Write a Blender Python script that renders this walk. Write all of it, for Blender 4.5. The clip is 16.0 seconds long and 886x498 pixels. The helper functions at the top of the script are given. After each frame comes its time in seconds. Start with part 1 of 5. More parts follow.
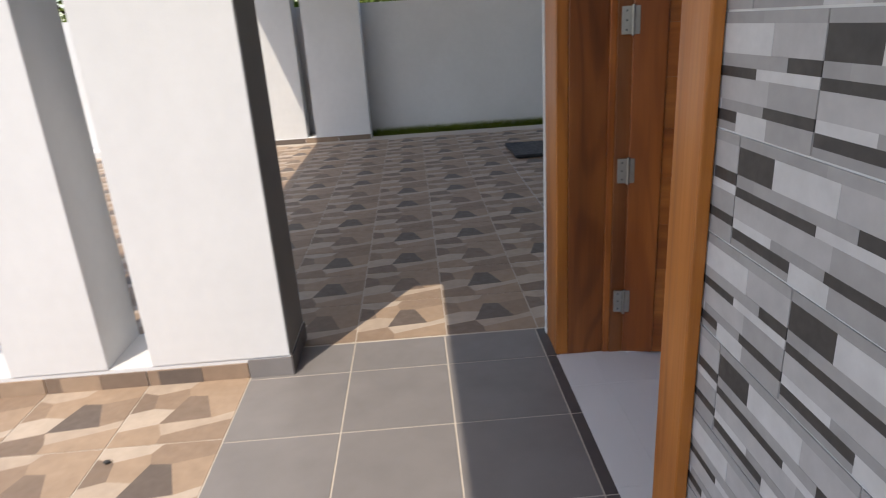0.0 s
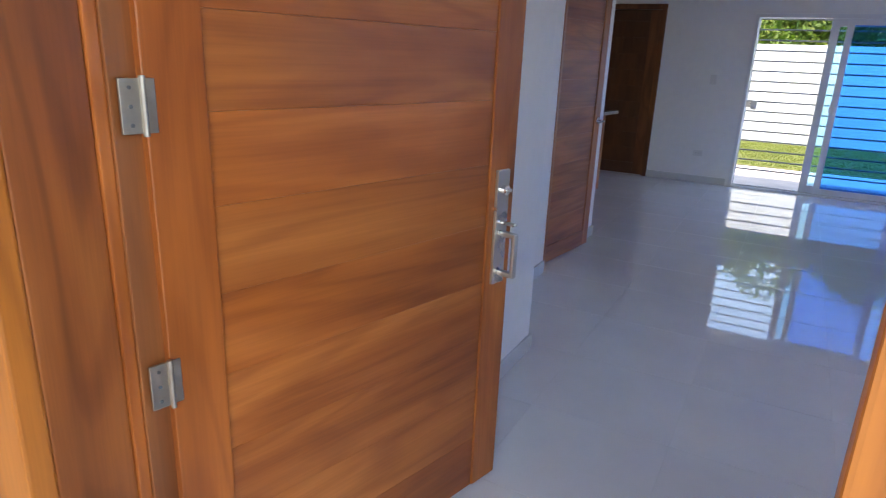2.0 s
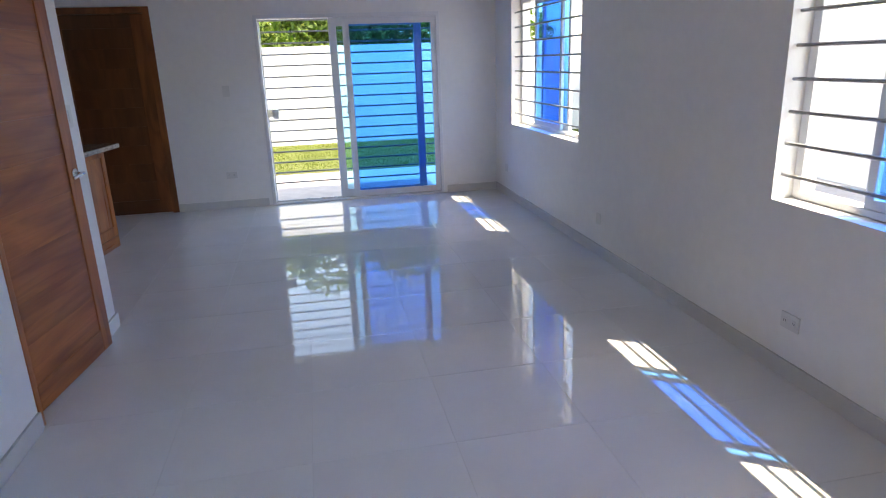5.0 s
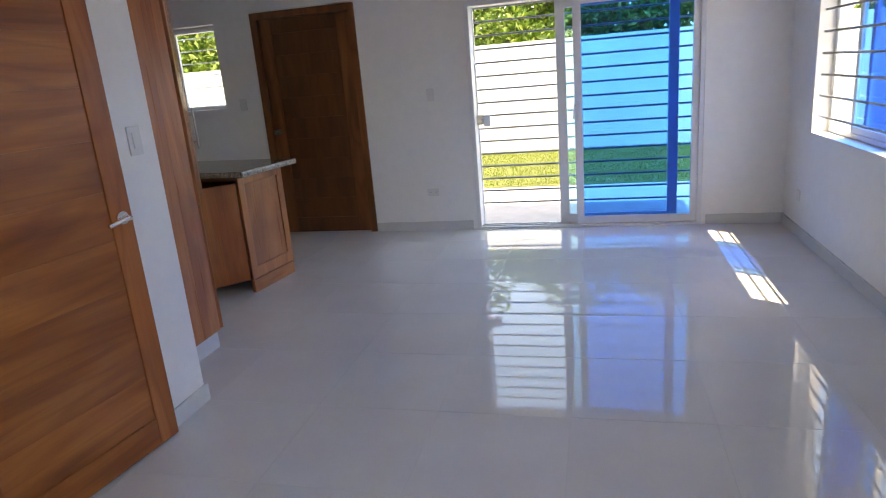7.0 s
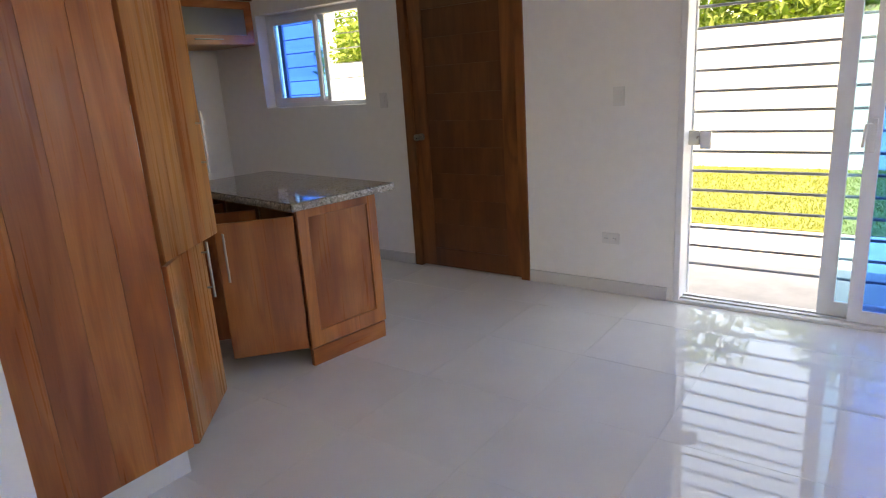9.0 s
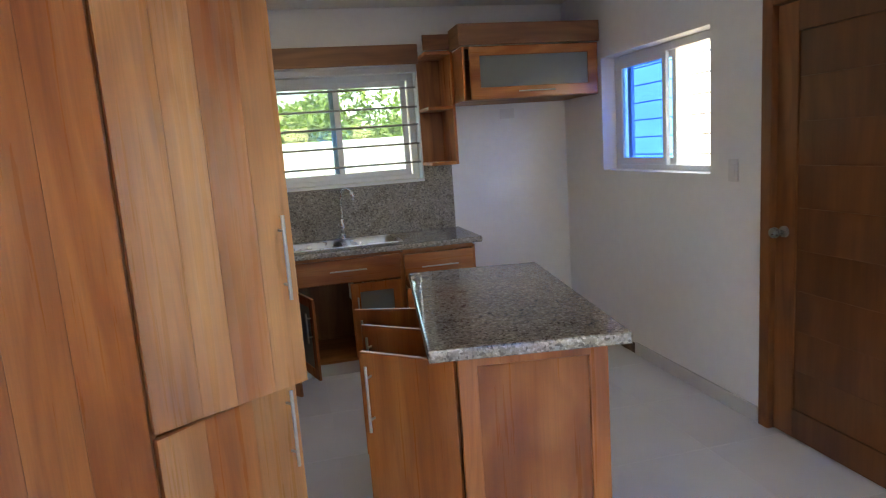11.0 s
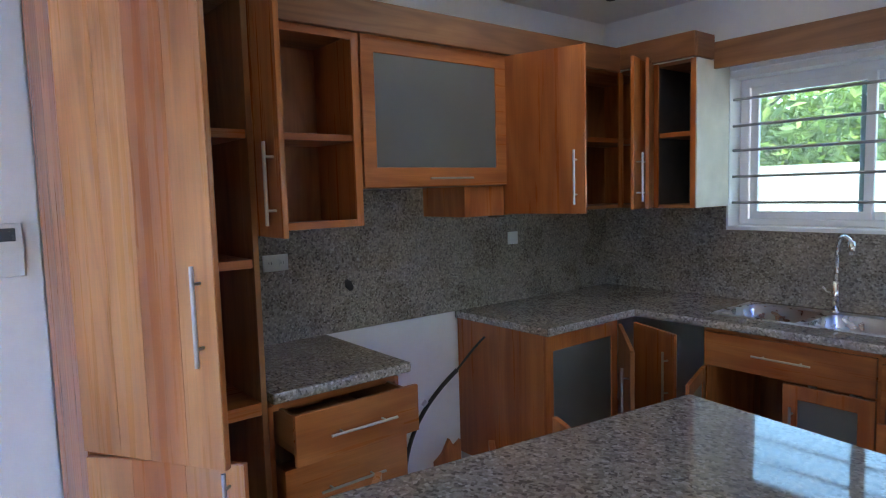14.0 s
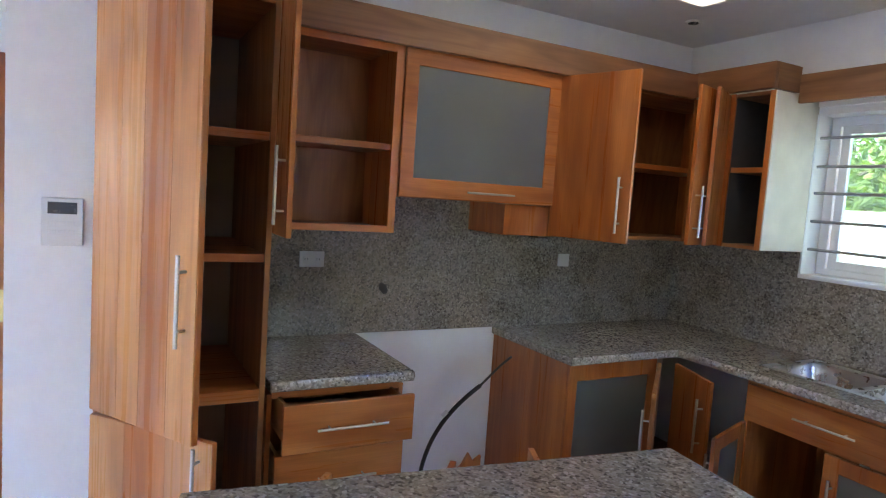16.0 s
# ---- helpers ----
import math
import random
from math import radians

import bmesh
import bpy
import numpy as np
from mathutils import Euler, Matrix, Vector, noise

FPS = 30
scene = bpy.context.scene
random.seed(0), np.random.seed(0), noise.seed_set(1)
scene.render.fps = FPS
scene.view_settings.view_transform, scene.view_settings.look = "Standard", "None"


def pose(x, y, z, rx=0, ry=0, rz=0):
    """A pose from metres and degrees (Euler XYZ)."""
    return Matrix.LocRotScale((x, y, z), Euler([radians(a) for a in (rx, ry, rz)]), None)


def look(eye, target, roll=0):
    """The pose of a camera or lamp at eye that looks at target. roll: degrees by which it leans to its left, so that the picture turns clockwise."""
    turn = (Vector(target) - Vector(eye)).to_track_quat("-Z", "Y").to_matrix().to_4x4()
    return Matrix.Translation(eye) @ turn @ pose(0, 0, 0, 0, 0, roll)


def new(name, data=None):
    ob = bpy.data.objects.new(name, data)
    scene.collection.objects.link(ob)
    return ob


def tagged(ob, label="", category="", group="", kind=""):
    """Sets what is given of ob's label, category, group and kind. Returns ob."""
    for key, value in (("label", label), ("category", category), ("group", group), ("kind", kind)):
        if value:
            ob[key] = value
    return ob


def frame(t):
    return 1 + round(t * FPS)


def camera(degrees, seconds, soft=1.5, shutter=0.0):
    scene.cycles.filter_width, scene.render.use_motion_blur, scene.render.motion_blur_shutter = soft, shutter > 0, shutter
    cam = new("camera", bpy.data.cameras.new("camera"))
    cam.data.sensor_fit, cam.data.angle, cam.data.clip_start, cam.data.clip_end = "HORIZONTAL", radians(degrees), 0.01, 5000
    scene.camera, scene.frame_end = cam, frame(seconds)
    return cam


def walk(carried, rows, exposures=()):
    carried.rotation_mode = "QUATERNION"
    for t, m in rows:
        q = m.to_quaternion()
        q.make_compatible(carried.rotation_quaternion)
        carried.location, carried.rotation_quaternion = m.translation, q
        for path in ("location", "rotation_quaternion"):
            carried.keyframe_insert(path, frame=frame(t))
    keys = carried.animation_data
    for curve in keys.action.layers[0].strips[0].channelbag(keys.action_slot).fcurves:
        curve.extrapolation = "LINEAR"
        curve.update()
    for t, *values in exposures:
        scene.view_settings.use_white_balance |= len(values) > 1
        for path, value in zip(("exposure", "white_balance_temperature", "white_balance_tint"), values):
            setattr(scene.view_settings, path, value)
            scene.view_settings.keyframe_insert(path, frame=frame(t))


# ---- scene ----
cam = camera(70.0, 16.0, soft=1.1, shutter=0.15)
PATH = [
    (0, (0.048, 0.151, 1.43), (0.106, 2.033, 0.757), -3.8),
    (0.5, (-0.066, 0.563, 1.45), (0.605, 2.317, 0.761), -3.6),
    (1, (0.003, 0.981, 1.451), (1.15, 2.468, 0.764), -0.0),
    (1.5, (0.06, 1.341, 1.466), (1.556, 2.518, 0.848), 1.2),
    (2, (0.111, 1.543, 1.51), (1.792, 2.451, 0.917), 2.3),
    (2.5, (0.162, 1.61, 1.497), (1.999, 2.149, 0.919), 2.7),
    (3, (0.405, 1.713, 1.486), (2.313, 1.903, 0.917), 2.4),
    (3.5, (0.643, 1.776, 1.507), (2.569, 1.68, 0.976), 1.8),
    (6, (2.188, 1.369, 1.565), (4.064, 0.984, 0.987), -2.4),
    (6.5, (2.612, 1.18, 1.483), (4.537, 1.296, 0.952), -5.2),
    (7, (3.031, 1.037, 1.506), (4.897, 1.516, 0.971), -4.8),
    (7.5, (3.522, 0.994, 1.501), (5.34, 1.633, 0.966), -4.3),
    (8, (4.042, 0.944, 1.562), (5.783, 1.767, 1.022), -4.0),
    (8.5, (4.531, 0.986, 1.525), (6.182, 1.985, 1.001), -3.9),
    (9, (5.001, 1.056, 1.496), (6.549, 2.211, 0.976), -3.8),
    (9.5, (5.452, 1.091, 1.499), (6.814, 2.468, 1.002), -4.4),
    (10, (5.854, 1.225, 1.535), (6.933, 2.843, 1.07), -4.4),
    (12.5, (7.704, 2.188, 1.626), (7.235, 4.118, 1.398), -2.5),
    (13, (7.952, 2.466, 1.63), (7.172, 4.296, 1.417), -2.4),
    (13.5, (8.153, 2.762, 1.623), (6.909, 4.318, 1.438), -2.5),
    (14, (8.246, 3.014, 1.597), (6.692, 4.259, 1.413), -1.6),
    (14.5, (8.255, 3.259, 1.632), (6.624, 4.403, 1.453), -0.1),
    (15, (8.366, 3.296, 1.645), (6.604, 4.226, 1.47), 1.4),
    (15.5, (8.443, 3.302, 1.64), (6.649, 4.169, 1.471), 2.6),
    (16, (8.474, 3.323, 1.64), (6.721, 4.271, 1.468), 3.9),
]
EXPOSURES = [(0.0, 0.92, 7200, 12), (1.0, 1.55, 7700, 13), (2.0, 2.6, 7300, 10), (2.5, 2.9, 7400, 8), (3.0, 3.2, 7700, 8), (3.5, 3.2, 7900, 8), (6.0, 2.62, 8500, 8), (7.0, 3.05, 9300, 9),
             (8.0, 3.3, 10300, 10), (9.0, 3.35, 11800, 11), (10.0, 3.35, 11800, 10), (12.3, 4.8, 8200, 8), (13.1, 4.8, 7700, 10), (14.0, 4.28, 7500, 10), (15.0, 4.6, 8300, 9), (16.0, 4.7, 8300, 9)]
walk(cam, [(t, look(eye, target, roll)) for t, eye, target, roll in PATH], EXPOSURES)

# ---- world and sun ----
SUN_WAY = Vector((0.285, 0.462, -0.840)).normalized()
world = bpy.data.worlds.new("sky")
scene.world = world
world.use_nodes = True
wn = world.node_tree
sky = wn.nodes.new("ShaderNodeTexSky")
sky.sky_type = "NISHITA"
sky.sun_disc = False
sky.sun_elevation = math.asin(-SUN_WAY.z)
sky.sun_rotation = math.atan2(-SUN_WAY.x, -SUN_WAY.y)
wn.links.new(sky.outputs[0], wn.nodes["Background"].inputs[0])
wn.nodes["Background"].inputs[1].default_value = 0.15
sun = new("sun", bpy.data.lights.new("sun", "SUN"))
sun.data.energy = 2.1
sun.data.angle = radians(0.55)
sun.data.color = (1.0, 0.95, 0.87)
sun.rotation_mode = "QUATERNION"
sun.rotation_quaternion = SUN_WAY.to_track_quat("-Z", "Y")
sun.location = (0, 0, 20)


# ---- materials ----
class Nodes:
    """A small writer of shader trees."""

    def __init__(self, name):
        self.mat = bpy.data.materials.new(name)
        self.mat.use_nodes = True
        self.tree = self.mat.node_tree
        self.bsdf = self.tree.nodes["Principled BSDF"]

    def add(self, kind, **values):
        node = self.tree.nodes.new("ShaderNode" + kind)
        for key, value in values.items():
            node.inputs[key.replace("_", " ")].default_value = value
        return node

    def link(self, a, b):
        self.tree.links.new(a, b)

    def coords(self, scale=(1, 1, 1), shift=True):
        tc = self.add("TexCoord")
        mp = self.add("Mapping")
        mp.inputs["Scale"].default_value = scale
        self.link(tc.outputs["Object"], mp.inputs["Vector"])
        if shift:
            info = self.add("ObjectInfo")
            mul = self.add("Math")
            mul.operation = "MULTIPLY"
            mul.inputs[1].default_value = 37.0
            self.link(info.outputs["Random"], mul.inputs[0])
            comb = self.add("CombineXYZ")
            for i in range(3):
                self.link(mul.outputs[0], comb.inputs[i])
            self.link(comb.outputs[0], mp.inputs["Location"])
        return mp.outputs[0]

    def noise(self, vec, scale, detail=4.0, rough=0.55):
        n = self.add("TexNoise", Scale=scale, Detail=detail, Roughness=rough)
        self.link(vec, n.inputs["Vector"])
        return n.outputs[0]

    def ramp(self, fac, stops, smooth=True):
        r = self.add("ValToRGB")
        el = r.color_ramp.elements
        while len(el) < len(stops):
            el.new(0.5)
        for e, (p, c) in zip(el, stops):
            e.position = p
            e.color = (*c, 1) if len(c) == 3 else c
        if not smooth:
            r.color_ramp.interpolation = "CONSTANT"
        self.link(fac, r.inputs[0])
        return r.outputs[0]

    def mix(self, fac, a, b, mode="MIX"):
        m = self.add("MixRGB")
        m.blend_type = mode
        for i, v in enumerate((fac, a, b)):
            if isinstance(v, bpy.types.NodeSocket):
                self.link(v, m.inputs[i])
            else:
                m.inputs[i].default_value = v if i == 0 else (*v, 1)
        return m.outputs[0]

    def bump(self, height, strength, distance=0.01):
        b = self.add("Bump", Strength=strength, Distance=distance)
        self.link(height, b.inputs["Height"])
        self.link(b.outputs[0], self.bsdf.inputs["Normal"])

    def put(self, colour, rough, metal=0.0, spec=0.5):
        for key, v in (("Base Color", colour), ("Roughness", rough)):
            if isinstance(v, bpy.types.NodeSocket):
                self.link(v, self.bsdf.inputs[key])
            else:
                self.bsdf.inputs[key].default_value = (*v, 1) if key == "Base Color" else v
        self.bsdf.inputs["Metallic"].default_value = metal
        self.bsdf.inputs["Specular IOR Level"].default_value = spec
        return self.mat


def grey(v):
    return (v, v, v)


def plaster(name, colour, stain=0.06):
    n = Nodes(name)
    v = n.coords(shift=False)
    blot = n.ramp(n.noise(v, 0.9, 5), [(0.3, grey(1 - stain)), (0.7, grey(1.0))])
    fine = n.ramp(n.noise(v, 14, 3), [(0.35, grey(0.975)), (0.65, grey(1.0))])
    col = n.mix(1.0, n.mix(1.0, colour, blot, "MULTIPLY"), fine, "MULTIPLY")
    n.bump(n.noise(v, 90, 3), 0.12, 0.004)
    return n.put(col, 0.7)


def wood(name, dark, mid, light, axis, rough=0.35, tone=0.3, figured=0.38):
    """Varnished tropical timber; the grain runs along the given axis of the object."""
    n = Nodes(name)
    i = "xyz".index(axis)

    def along(across, lengthways):
        st = [across] * 3
        st[i] = lengthways
        return n.coords(st)

    broad = n.add("TexNoise", Scale=1.0, Detail=3.0, Roughness=0.5, Distortion=2.4)
    n.link(along(2.8, 0.5), broad.inputs["Vector"])
    streak = n.noise(along(42.0, 1.0), 1.0, 4, 0.6)
    fine = n.noise(along(150.0, 4.0), 1.0, 2, 0.6)
    col = n.ramp(broad.outputs[0], [(0.22, dark), (0.45, mid), (0.62, light), (0.76, mid)])
    col = n.mix(0.15, col, n.ramp(streak, [(0.30, dark), (0.52, mid), (0.72, light)]))
    # cathedral figure and a few knots
    swell = n.add("TexNoise", Scale=1.0, Detail=1.5, Roughness=0.4, Distortion=0.5)
    n.link(along(5.5, 0.75), swell.inputs["Vector"])
    many = n.add("Math")
    many.operation = "MULTIPLY"
    many.inputs[1].default_value = 38.0
    n.link(swell.outputs[0], many.inputs[0])
    lines = n.add("Math")
    lines.operation = "SINE"
    n.link(many.outputs[0], lines.inputs[0])
    half = n.add("Math")
    half.operation = "MULTIPLY_ADD"
    half.inputs[1].default_value = 0.5
    half.inputs[2].default_value = 0.5
    n.link(lines.outputs[0], half.inputs[0])
    figure = n.ramp(half.outputs[0], [(0.0, (0.52, 0.42, 0.38)), (0.4, (0.92, 0.9, 0.88)), (1.0, grey(1.0))])
    col = n.mix(figured, col, figure, "MULTIPLY")
    stain = n.noise(along(4.0, 0.9), 1.0, 2, 0.5)
    col = n.mix(1.0, col, n.ramp(stain, [(0.34, (0.80, 0.73, 0.69)), (0.50, grey(1.0)), (0.66, (1.0, 0.98, 0.94))]), "MULTIPLY")
    knot = n.add("TexVoronoi", Scale=1.0)
    n.link(along(5.5, 2.6), knot.inputs["Vector"])
    pick = n.add("SeparateColor")
    n.link(knot.outputs["Color"], pick.inputs[0])
    few = n.ramp(pick.outputs[0], [(0.0, grey(0.0)), (0.86, grey(1.0))], False)
    spot = n.ramp(knot.outputs["Distance"], [(0.0, grey(0.30)), (0.045, grey(0.55)), (0.06, grey(0.26)), (0.085, grey(0.0)), (0.16, grey(0.0))])
    col = n.mix(n.mix(1.0, few, spot, "MULTIPLY"), col, dark)
    col = n.mix(0.20, col, n.ramp(fine, [(0.35, grey(0.5)), (0.6, grey(1.0))]), "MULTIPLY")
    info = n.add("ObjectInfo")
    col = n.mix(tone, col, n.ramp(info.outputs["Random"], [(0.0, grey(0.66)), (0.5, grey(1.0)), (1.0, (1.0, 0.84, 0.70))]), "MULTIPLY")
    n.bump(fine, 0.06, 0.001)
    return n.put(col, n.ramp(streak, [(0.3, grey(rough + 0.08)), (0.7, grey(rough - 0.05))]))


DOOR = ((0.20, 0.052, 0.010), (0.38, 0.112, 0.021), (0.49, 0.165, 0.037))
CAB = ((0.25, 0.066, 0.016), (0.46, 0.138, 0.036), (0.61, 0.225, 0.072))
MAT = {}
for ax in "xyz":
    MAT["door_" + ax] = wood("door_timber_" + ax, *DOOR, ax, tone=0.4, figured=0.36)
    MAT["cab_" + ax] = wood("cabinet_timber_" + ax, *CAB, ax, 0.3, figured=0.24)
    MAT["inner_" + ax] = wood("cabinet_inside_" + ax, (0.21, 0.080, 0.027), (0.34, 0.138, 0.049), (0.45, 0.20, 0.078), ax, 0.45)
MAT["plank_dark"] = wood("dark_plank_timber", (0.20, 0.054, 0.017), (0.33, 0.094, 0.031), (0.43, 0.145, 0.052), "z", 0.3)
MAT["plank_red"] = wood("red_plank_timber", (0.28, 0.070, 0.017), (0.44, 0.122, 0.032), (0.55, 0.19, 0.058), "z", 0.3)
for ax in "xy":
    MAT["cornice_" + ax] = wood("cornice_timber_" + ax, (0.15, 0.062, 0.028), (0.24, 0.102, 0.045), (0.33, 0.15, 0.07), ax, 0.4)
MAT["brown_x"] = wood("brown_timber_x", (0.095, 0.031, 0.011), (0.135, 0.046, 0.015), (0.175, 0.062, 0.021), "z", 0.4, 0.2, 0.15)
MAT["brown_z"] = wood("brown_timber_z", (0.135, 0.045, 0.013), (0.23, 0.08, 0.024), (0.31, 0.112, 0.036), "z", 0.4)
MAT["jamb"] = wood("jamb_timber", (0.13, 0.036, 0.008), (0.26, 0.076, 0.016), (0.35, 0.112, 0.026), "z", 0.38, 0.15, 0.6)
MAT["cab_pale"] = wood("pale_cabinet_timber", (0.36, 0.135, 0.045), (0.56, 0.24, 0.09), (0.68, 0.33, 0.14), "z", 0.28, 0.15, 0.24)
MAT["plank_warm"] = wood("warm_plank_timber", (0.31, 0.088, 0.03), (0.53, 0.19, 0.066), (0.65, 0.28, 0.11), "z", 0.28, 0.1, 0.32)
MAT["casing"] = wood("casing_timber", (0.32, 0.098, 0.014), (0.42, 0.140, 0.021), (0.50, 0.178, 0.032), "z", 0.35, tone=0.1)
MAT["wall"] = plaster("white_wall_paint", (0.88, 0.875, 0.865))
MAT["outer_wall"] = plaster("white_outdoor_paint", (0.73, 0.73, 0.73), 0.12)
MAT["yard_wall"] = plaster("weathered_yard_paint", (0.76, 0.75, 0.73), 0.2)
MAT["ceiling"] = plaster("ceiling_paint", (0.86, 0.86, 0.85))
MAT["accent"] = plaster("grey_accent_paint", (0.19, 0.18, 0.178), 0.15)


def floor_tile():
    n = Nodes("polished_white_porcelain")
    v = n.coords()
    info = n.add("ObjectInfo")
    col = n.ramp(n.noise(v, 2.2, 5), [(0.3, (0.70, 0.695, 0.69)), (0.7, (0.76, 0.757, 0.75))])
    col = n.mix(1.0, col, n.ramp(info.outputs["Random"], [(0, grey(0.965)), (1, grey(1.0))]), "MULTIPLY")
    smear = n.ramp(n.noise(v, 3.5, 6, 0.7), [(0.35, grey(0.012)), (0.75, grey(0.04))])
    n.bump(n.noise(v, 3.0, 2), 0.007, 0.01)
    return n.put(col, smear, spec=0.75)


MAT["floor"] = floor_tile()


def simple(name, colour, rough, metal=0.0, wear=0.1, scale=25, spec=0.5):
    n = Nodes(name)
    v = n.coords()
    f = n.ramp(n.noise(v, scale, 4), [(0.3, grey(1 - wear)), (0.7, grey(1.0))])
    col = n.mix(1.0, colour, f, "MULTIPLY")
    r = n.ramp(n.noise(v, scale * 1.7, 3), [(0.3, grey(rough * 0.8)), (0.7, grey(min(1, rough * 1.2)))])
    return n.put(col, r, metal, spec)


MAT["grout"] = simple("pale_grout", (0.66, 0.655, 0.64), 0.9)
MAT["grout_tan"] = simple("sand_grout", (0.55, 0.49, 0.42), 0.9)
MAT["base"] = simple("white_porcelain_skirting", (0.66, 0.655, 0.64), 0.2, 0, 0.06, 6)
MAT["steel"] = simple("brushed_steel", (0.60, 0.59, 0.57), 0.30, 1.0, 0.05, 9)
MAT["bright_steel"] = simple("satin_steel_bar", (0.56, 0.55, 0.53), 0.40, 1.0, 0.08, 60)
MAT["hinge_steel"] = simple("grey_hinge_steel", (0.40, 0.38, 0.34), 0.42, 1.0, 0.1, 40)
MAT["knob_steel"] = simple("dull_steel", (0.30, 0.29, 0.27), 0.3, 1.0, 0.1, 40)
MAT["chrome"] = simple("chrome", (0.82, 0.82, 0.83), 0.08, 1.0, 0.03, 30)
MAT["brass"] = simple("aged_brass", (0.55, 0.42, 0.2), 0.35, 1.0, 0.2, 40)
MAT["alu"] = simple("white_aluminium", (0.78, 0.79, 0.81), 0.35, 0, 0.05, 12)
MAT["bar"] = simple("painted_iron_bar", (0.42, 0.43, 0.45), 0.45, 0.0, 0.2, 40)
MAT["dark_bar"] = simple("grey_iron_bar", (0.30, 0.31, 0.33), 0.45, 0.0, 0.2, 40)
MAT["plastic"] = simple("white_plastic", (0.74, 0.74, 0.73), 0.4, 0, 0.04, 10)
MAT["plastic_grey"] = simple("grey_display", (0.09, 0.10, 0.11), 0.25, 0, 0.1, 10)
MAT["black"] = simple("black_rubber", (0.02, 0.02, 0.021), 0.5, 0, 0.2, 30)
MAT["mat"] = simple("charcoal_lid", (0.035, 0.036, 0.04), 0.6, 0, 0.3, 20)
MAT["copper"] = simple("bare_copper", (0.6, 0.3, 0.18), 0.35, 1.0)
MAT["raw"] = simple("bare_mortar", (0.16, 0.12, 0.09), 0.95, 0, 0.5, 14)
MAT["cream"] = simple("unfinished_cream_board", (0.68, 0.60, 0.50), 0.5, 0, 0.22, 5)
# dark grey that paints the shade inside the narrow wall cabinet
MAT["dark_lining"] = simple("cabinet_shade_grey", (0.045, 0.047, 0.055), 0.5, 0, 0.2, 6)
MAT["bare_back"] = simple("dull_grey_wall_back", (0.46, 0.44, 0.41), 0.8, 0, 0.15, 3)
MAT["sealant"] = simple("pale_sealant", (0.6, 0.6, 0.58), 0.6)
MAT["concrete"] = simple("patio_concrete", (0.49, 0.43, 0.395), 0.85, 0, 0.2, 5)
MAT["bark"] = simple("bark", (0.12, 0.09, 0.06), 0.9, 0, 0.4, 18)
MAT["soil"] = simple("dry_ground", (0.22, 0.19, 0.14), 0.95, 0, 0.3, 1.5)
MAT["grey_tile"] = simple("grey_stone_tile", (0.215, 0.20, 0.195), 0.45, 0, 0.13, 5)
MAT["dark_tile"] = simple("dark_stone_tile", (0.09, 0.08, 0.08), 0.5, 0, 0.15, 6)
for key, c in (("tan0", (0.37, 0.265, 0.185)), ("tan1", (0.29, 0.205, 0.145)), ("tan2", (0.46, 0.365, 0.285)), ("tan3", (0.215, 0.155, 0.115)), ("tan4", (0.135, 0.105, 0.088)), ("tan5", (0.50, 0.41, 0.33))):
    MAT[key] = simple("paving_" + key, c, 0.55, 0, 0.16, 16)
for key, c in (("fac0", (0.356, 0.346, 0.34)), ("fac1", (0.443, 0.432, 0.427)), ("fac2", (0.583, 0.578, 0.572)), ("fac3", (0.05, 0.047, 0.046)), ("fac4", (0.324, 0.315, 0.311))):
    MAT[key] = simple("facade_" + key, c, 0.5, 0, 0.13, 22)
MAT["fac_joint"] = simple("facade_joint", (0.74, 0.74, 0.72), 0.85)


def granite(name, rough, pale=1.0):
    n = Nodes(name)
    v = n.coords(shift=False)
    vo = n.add("TexVoronoi", Scale=112.0)
    vo.feature = "F1"
    n.link(v, vo.inputs["Vector"])
    sep = n.add("SeparateColor")
    n.link(vo.outputs["Color"], sep.inputs[0])
    col = n.ramp(sep.outputs[0], [(0.0, (0.125, 0.11, 0.095)), (0.11, (0.205, 0.182, 0.155)), (0.32, (0.275, 0.245, 0.208)), (0.58, (0.335, 0.305, 0.262)), (0.90, (0.44, 0.41, 0.365))], False)
    vo2 = n.add("TexVoronoi", Scale=300.0)
    n.link(v, vo2.inputs["Vector"])
    sep2 = n.add("SeparateColor")
    n.link(vo2.outputs["Color"], sep2.inputs[0])
    fine = n.ramp(sep2.outputs[0], [(0.0, grey(0.35)), (0.2, grey(0.8)), (0.5, grey(1.0))], False)
    col = n.mix(0.28, col, fine, "MULTIPLY")
    cloud = n.ramp(n.noise(v, 3.0, 4), [(0.3, (0.82, 0.80, 0.80)), (0.7, (1.0, 0.97, 0.93))])
    col = n.mix(1.0, col, cloud, "MULTIPLY")
    col = n.mix(1.0, col, grey(pale), "MULTIPLY")
    return n.put(col, n.ramp(n.noise(v, 5, 3), [(0.3, grey(rough * 0.6)), (0.7, grey(rough * 1.4))]), spec=0.5)


MAT["granite"] = granite("speckled_granite", 0.05)
MAT["granite_edge"] = granite("rough_granite_edge", 0.55, 1.45)
MAT["granite_wall"] = granite("satin_granite", 0.3)


def glow(name, colour, strength):
    n = Nodes(name)
    n.put((0.8, 0.8, 0.8), 0.5)
    n.bsdf.inputs["Emission Color"].default_value = (*colour, 1)
    n.bsdf.inputs["Emission Strength"].default_value = strength
    return n.mat


# faint emission added to the white ceiling panel, not a known lamp
MAT["lamp"] = glow("panel_glow", (1.0, 0.97, 0.93), 0.07)


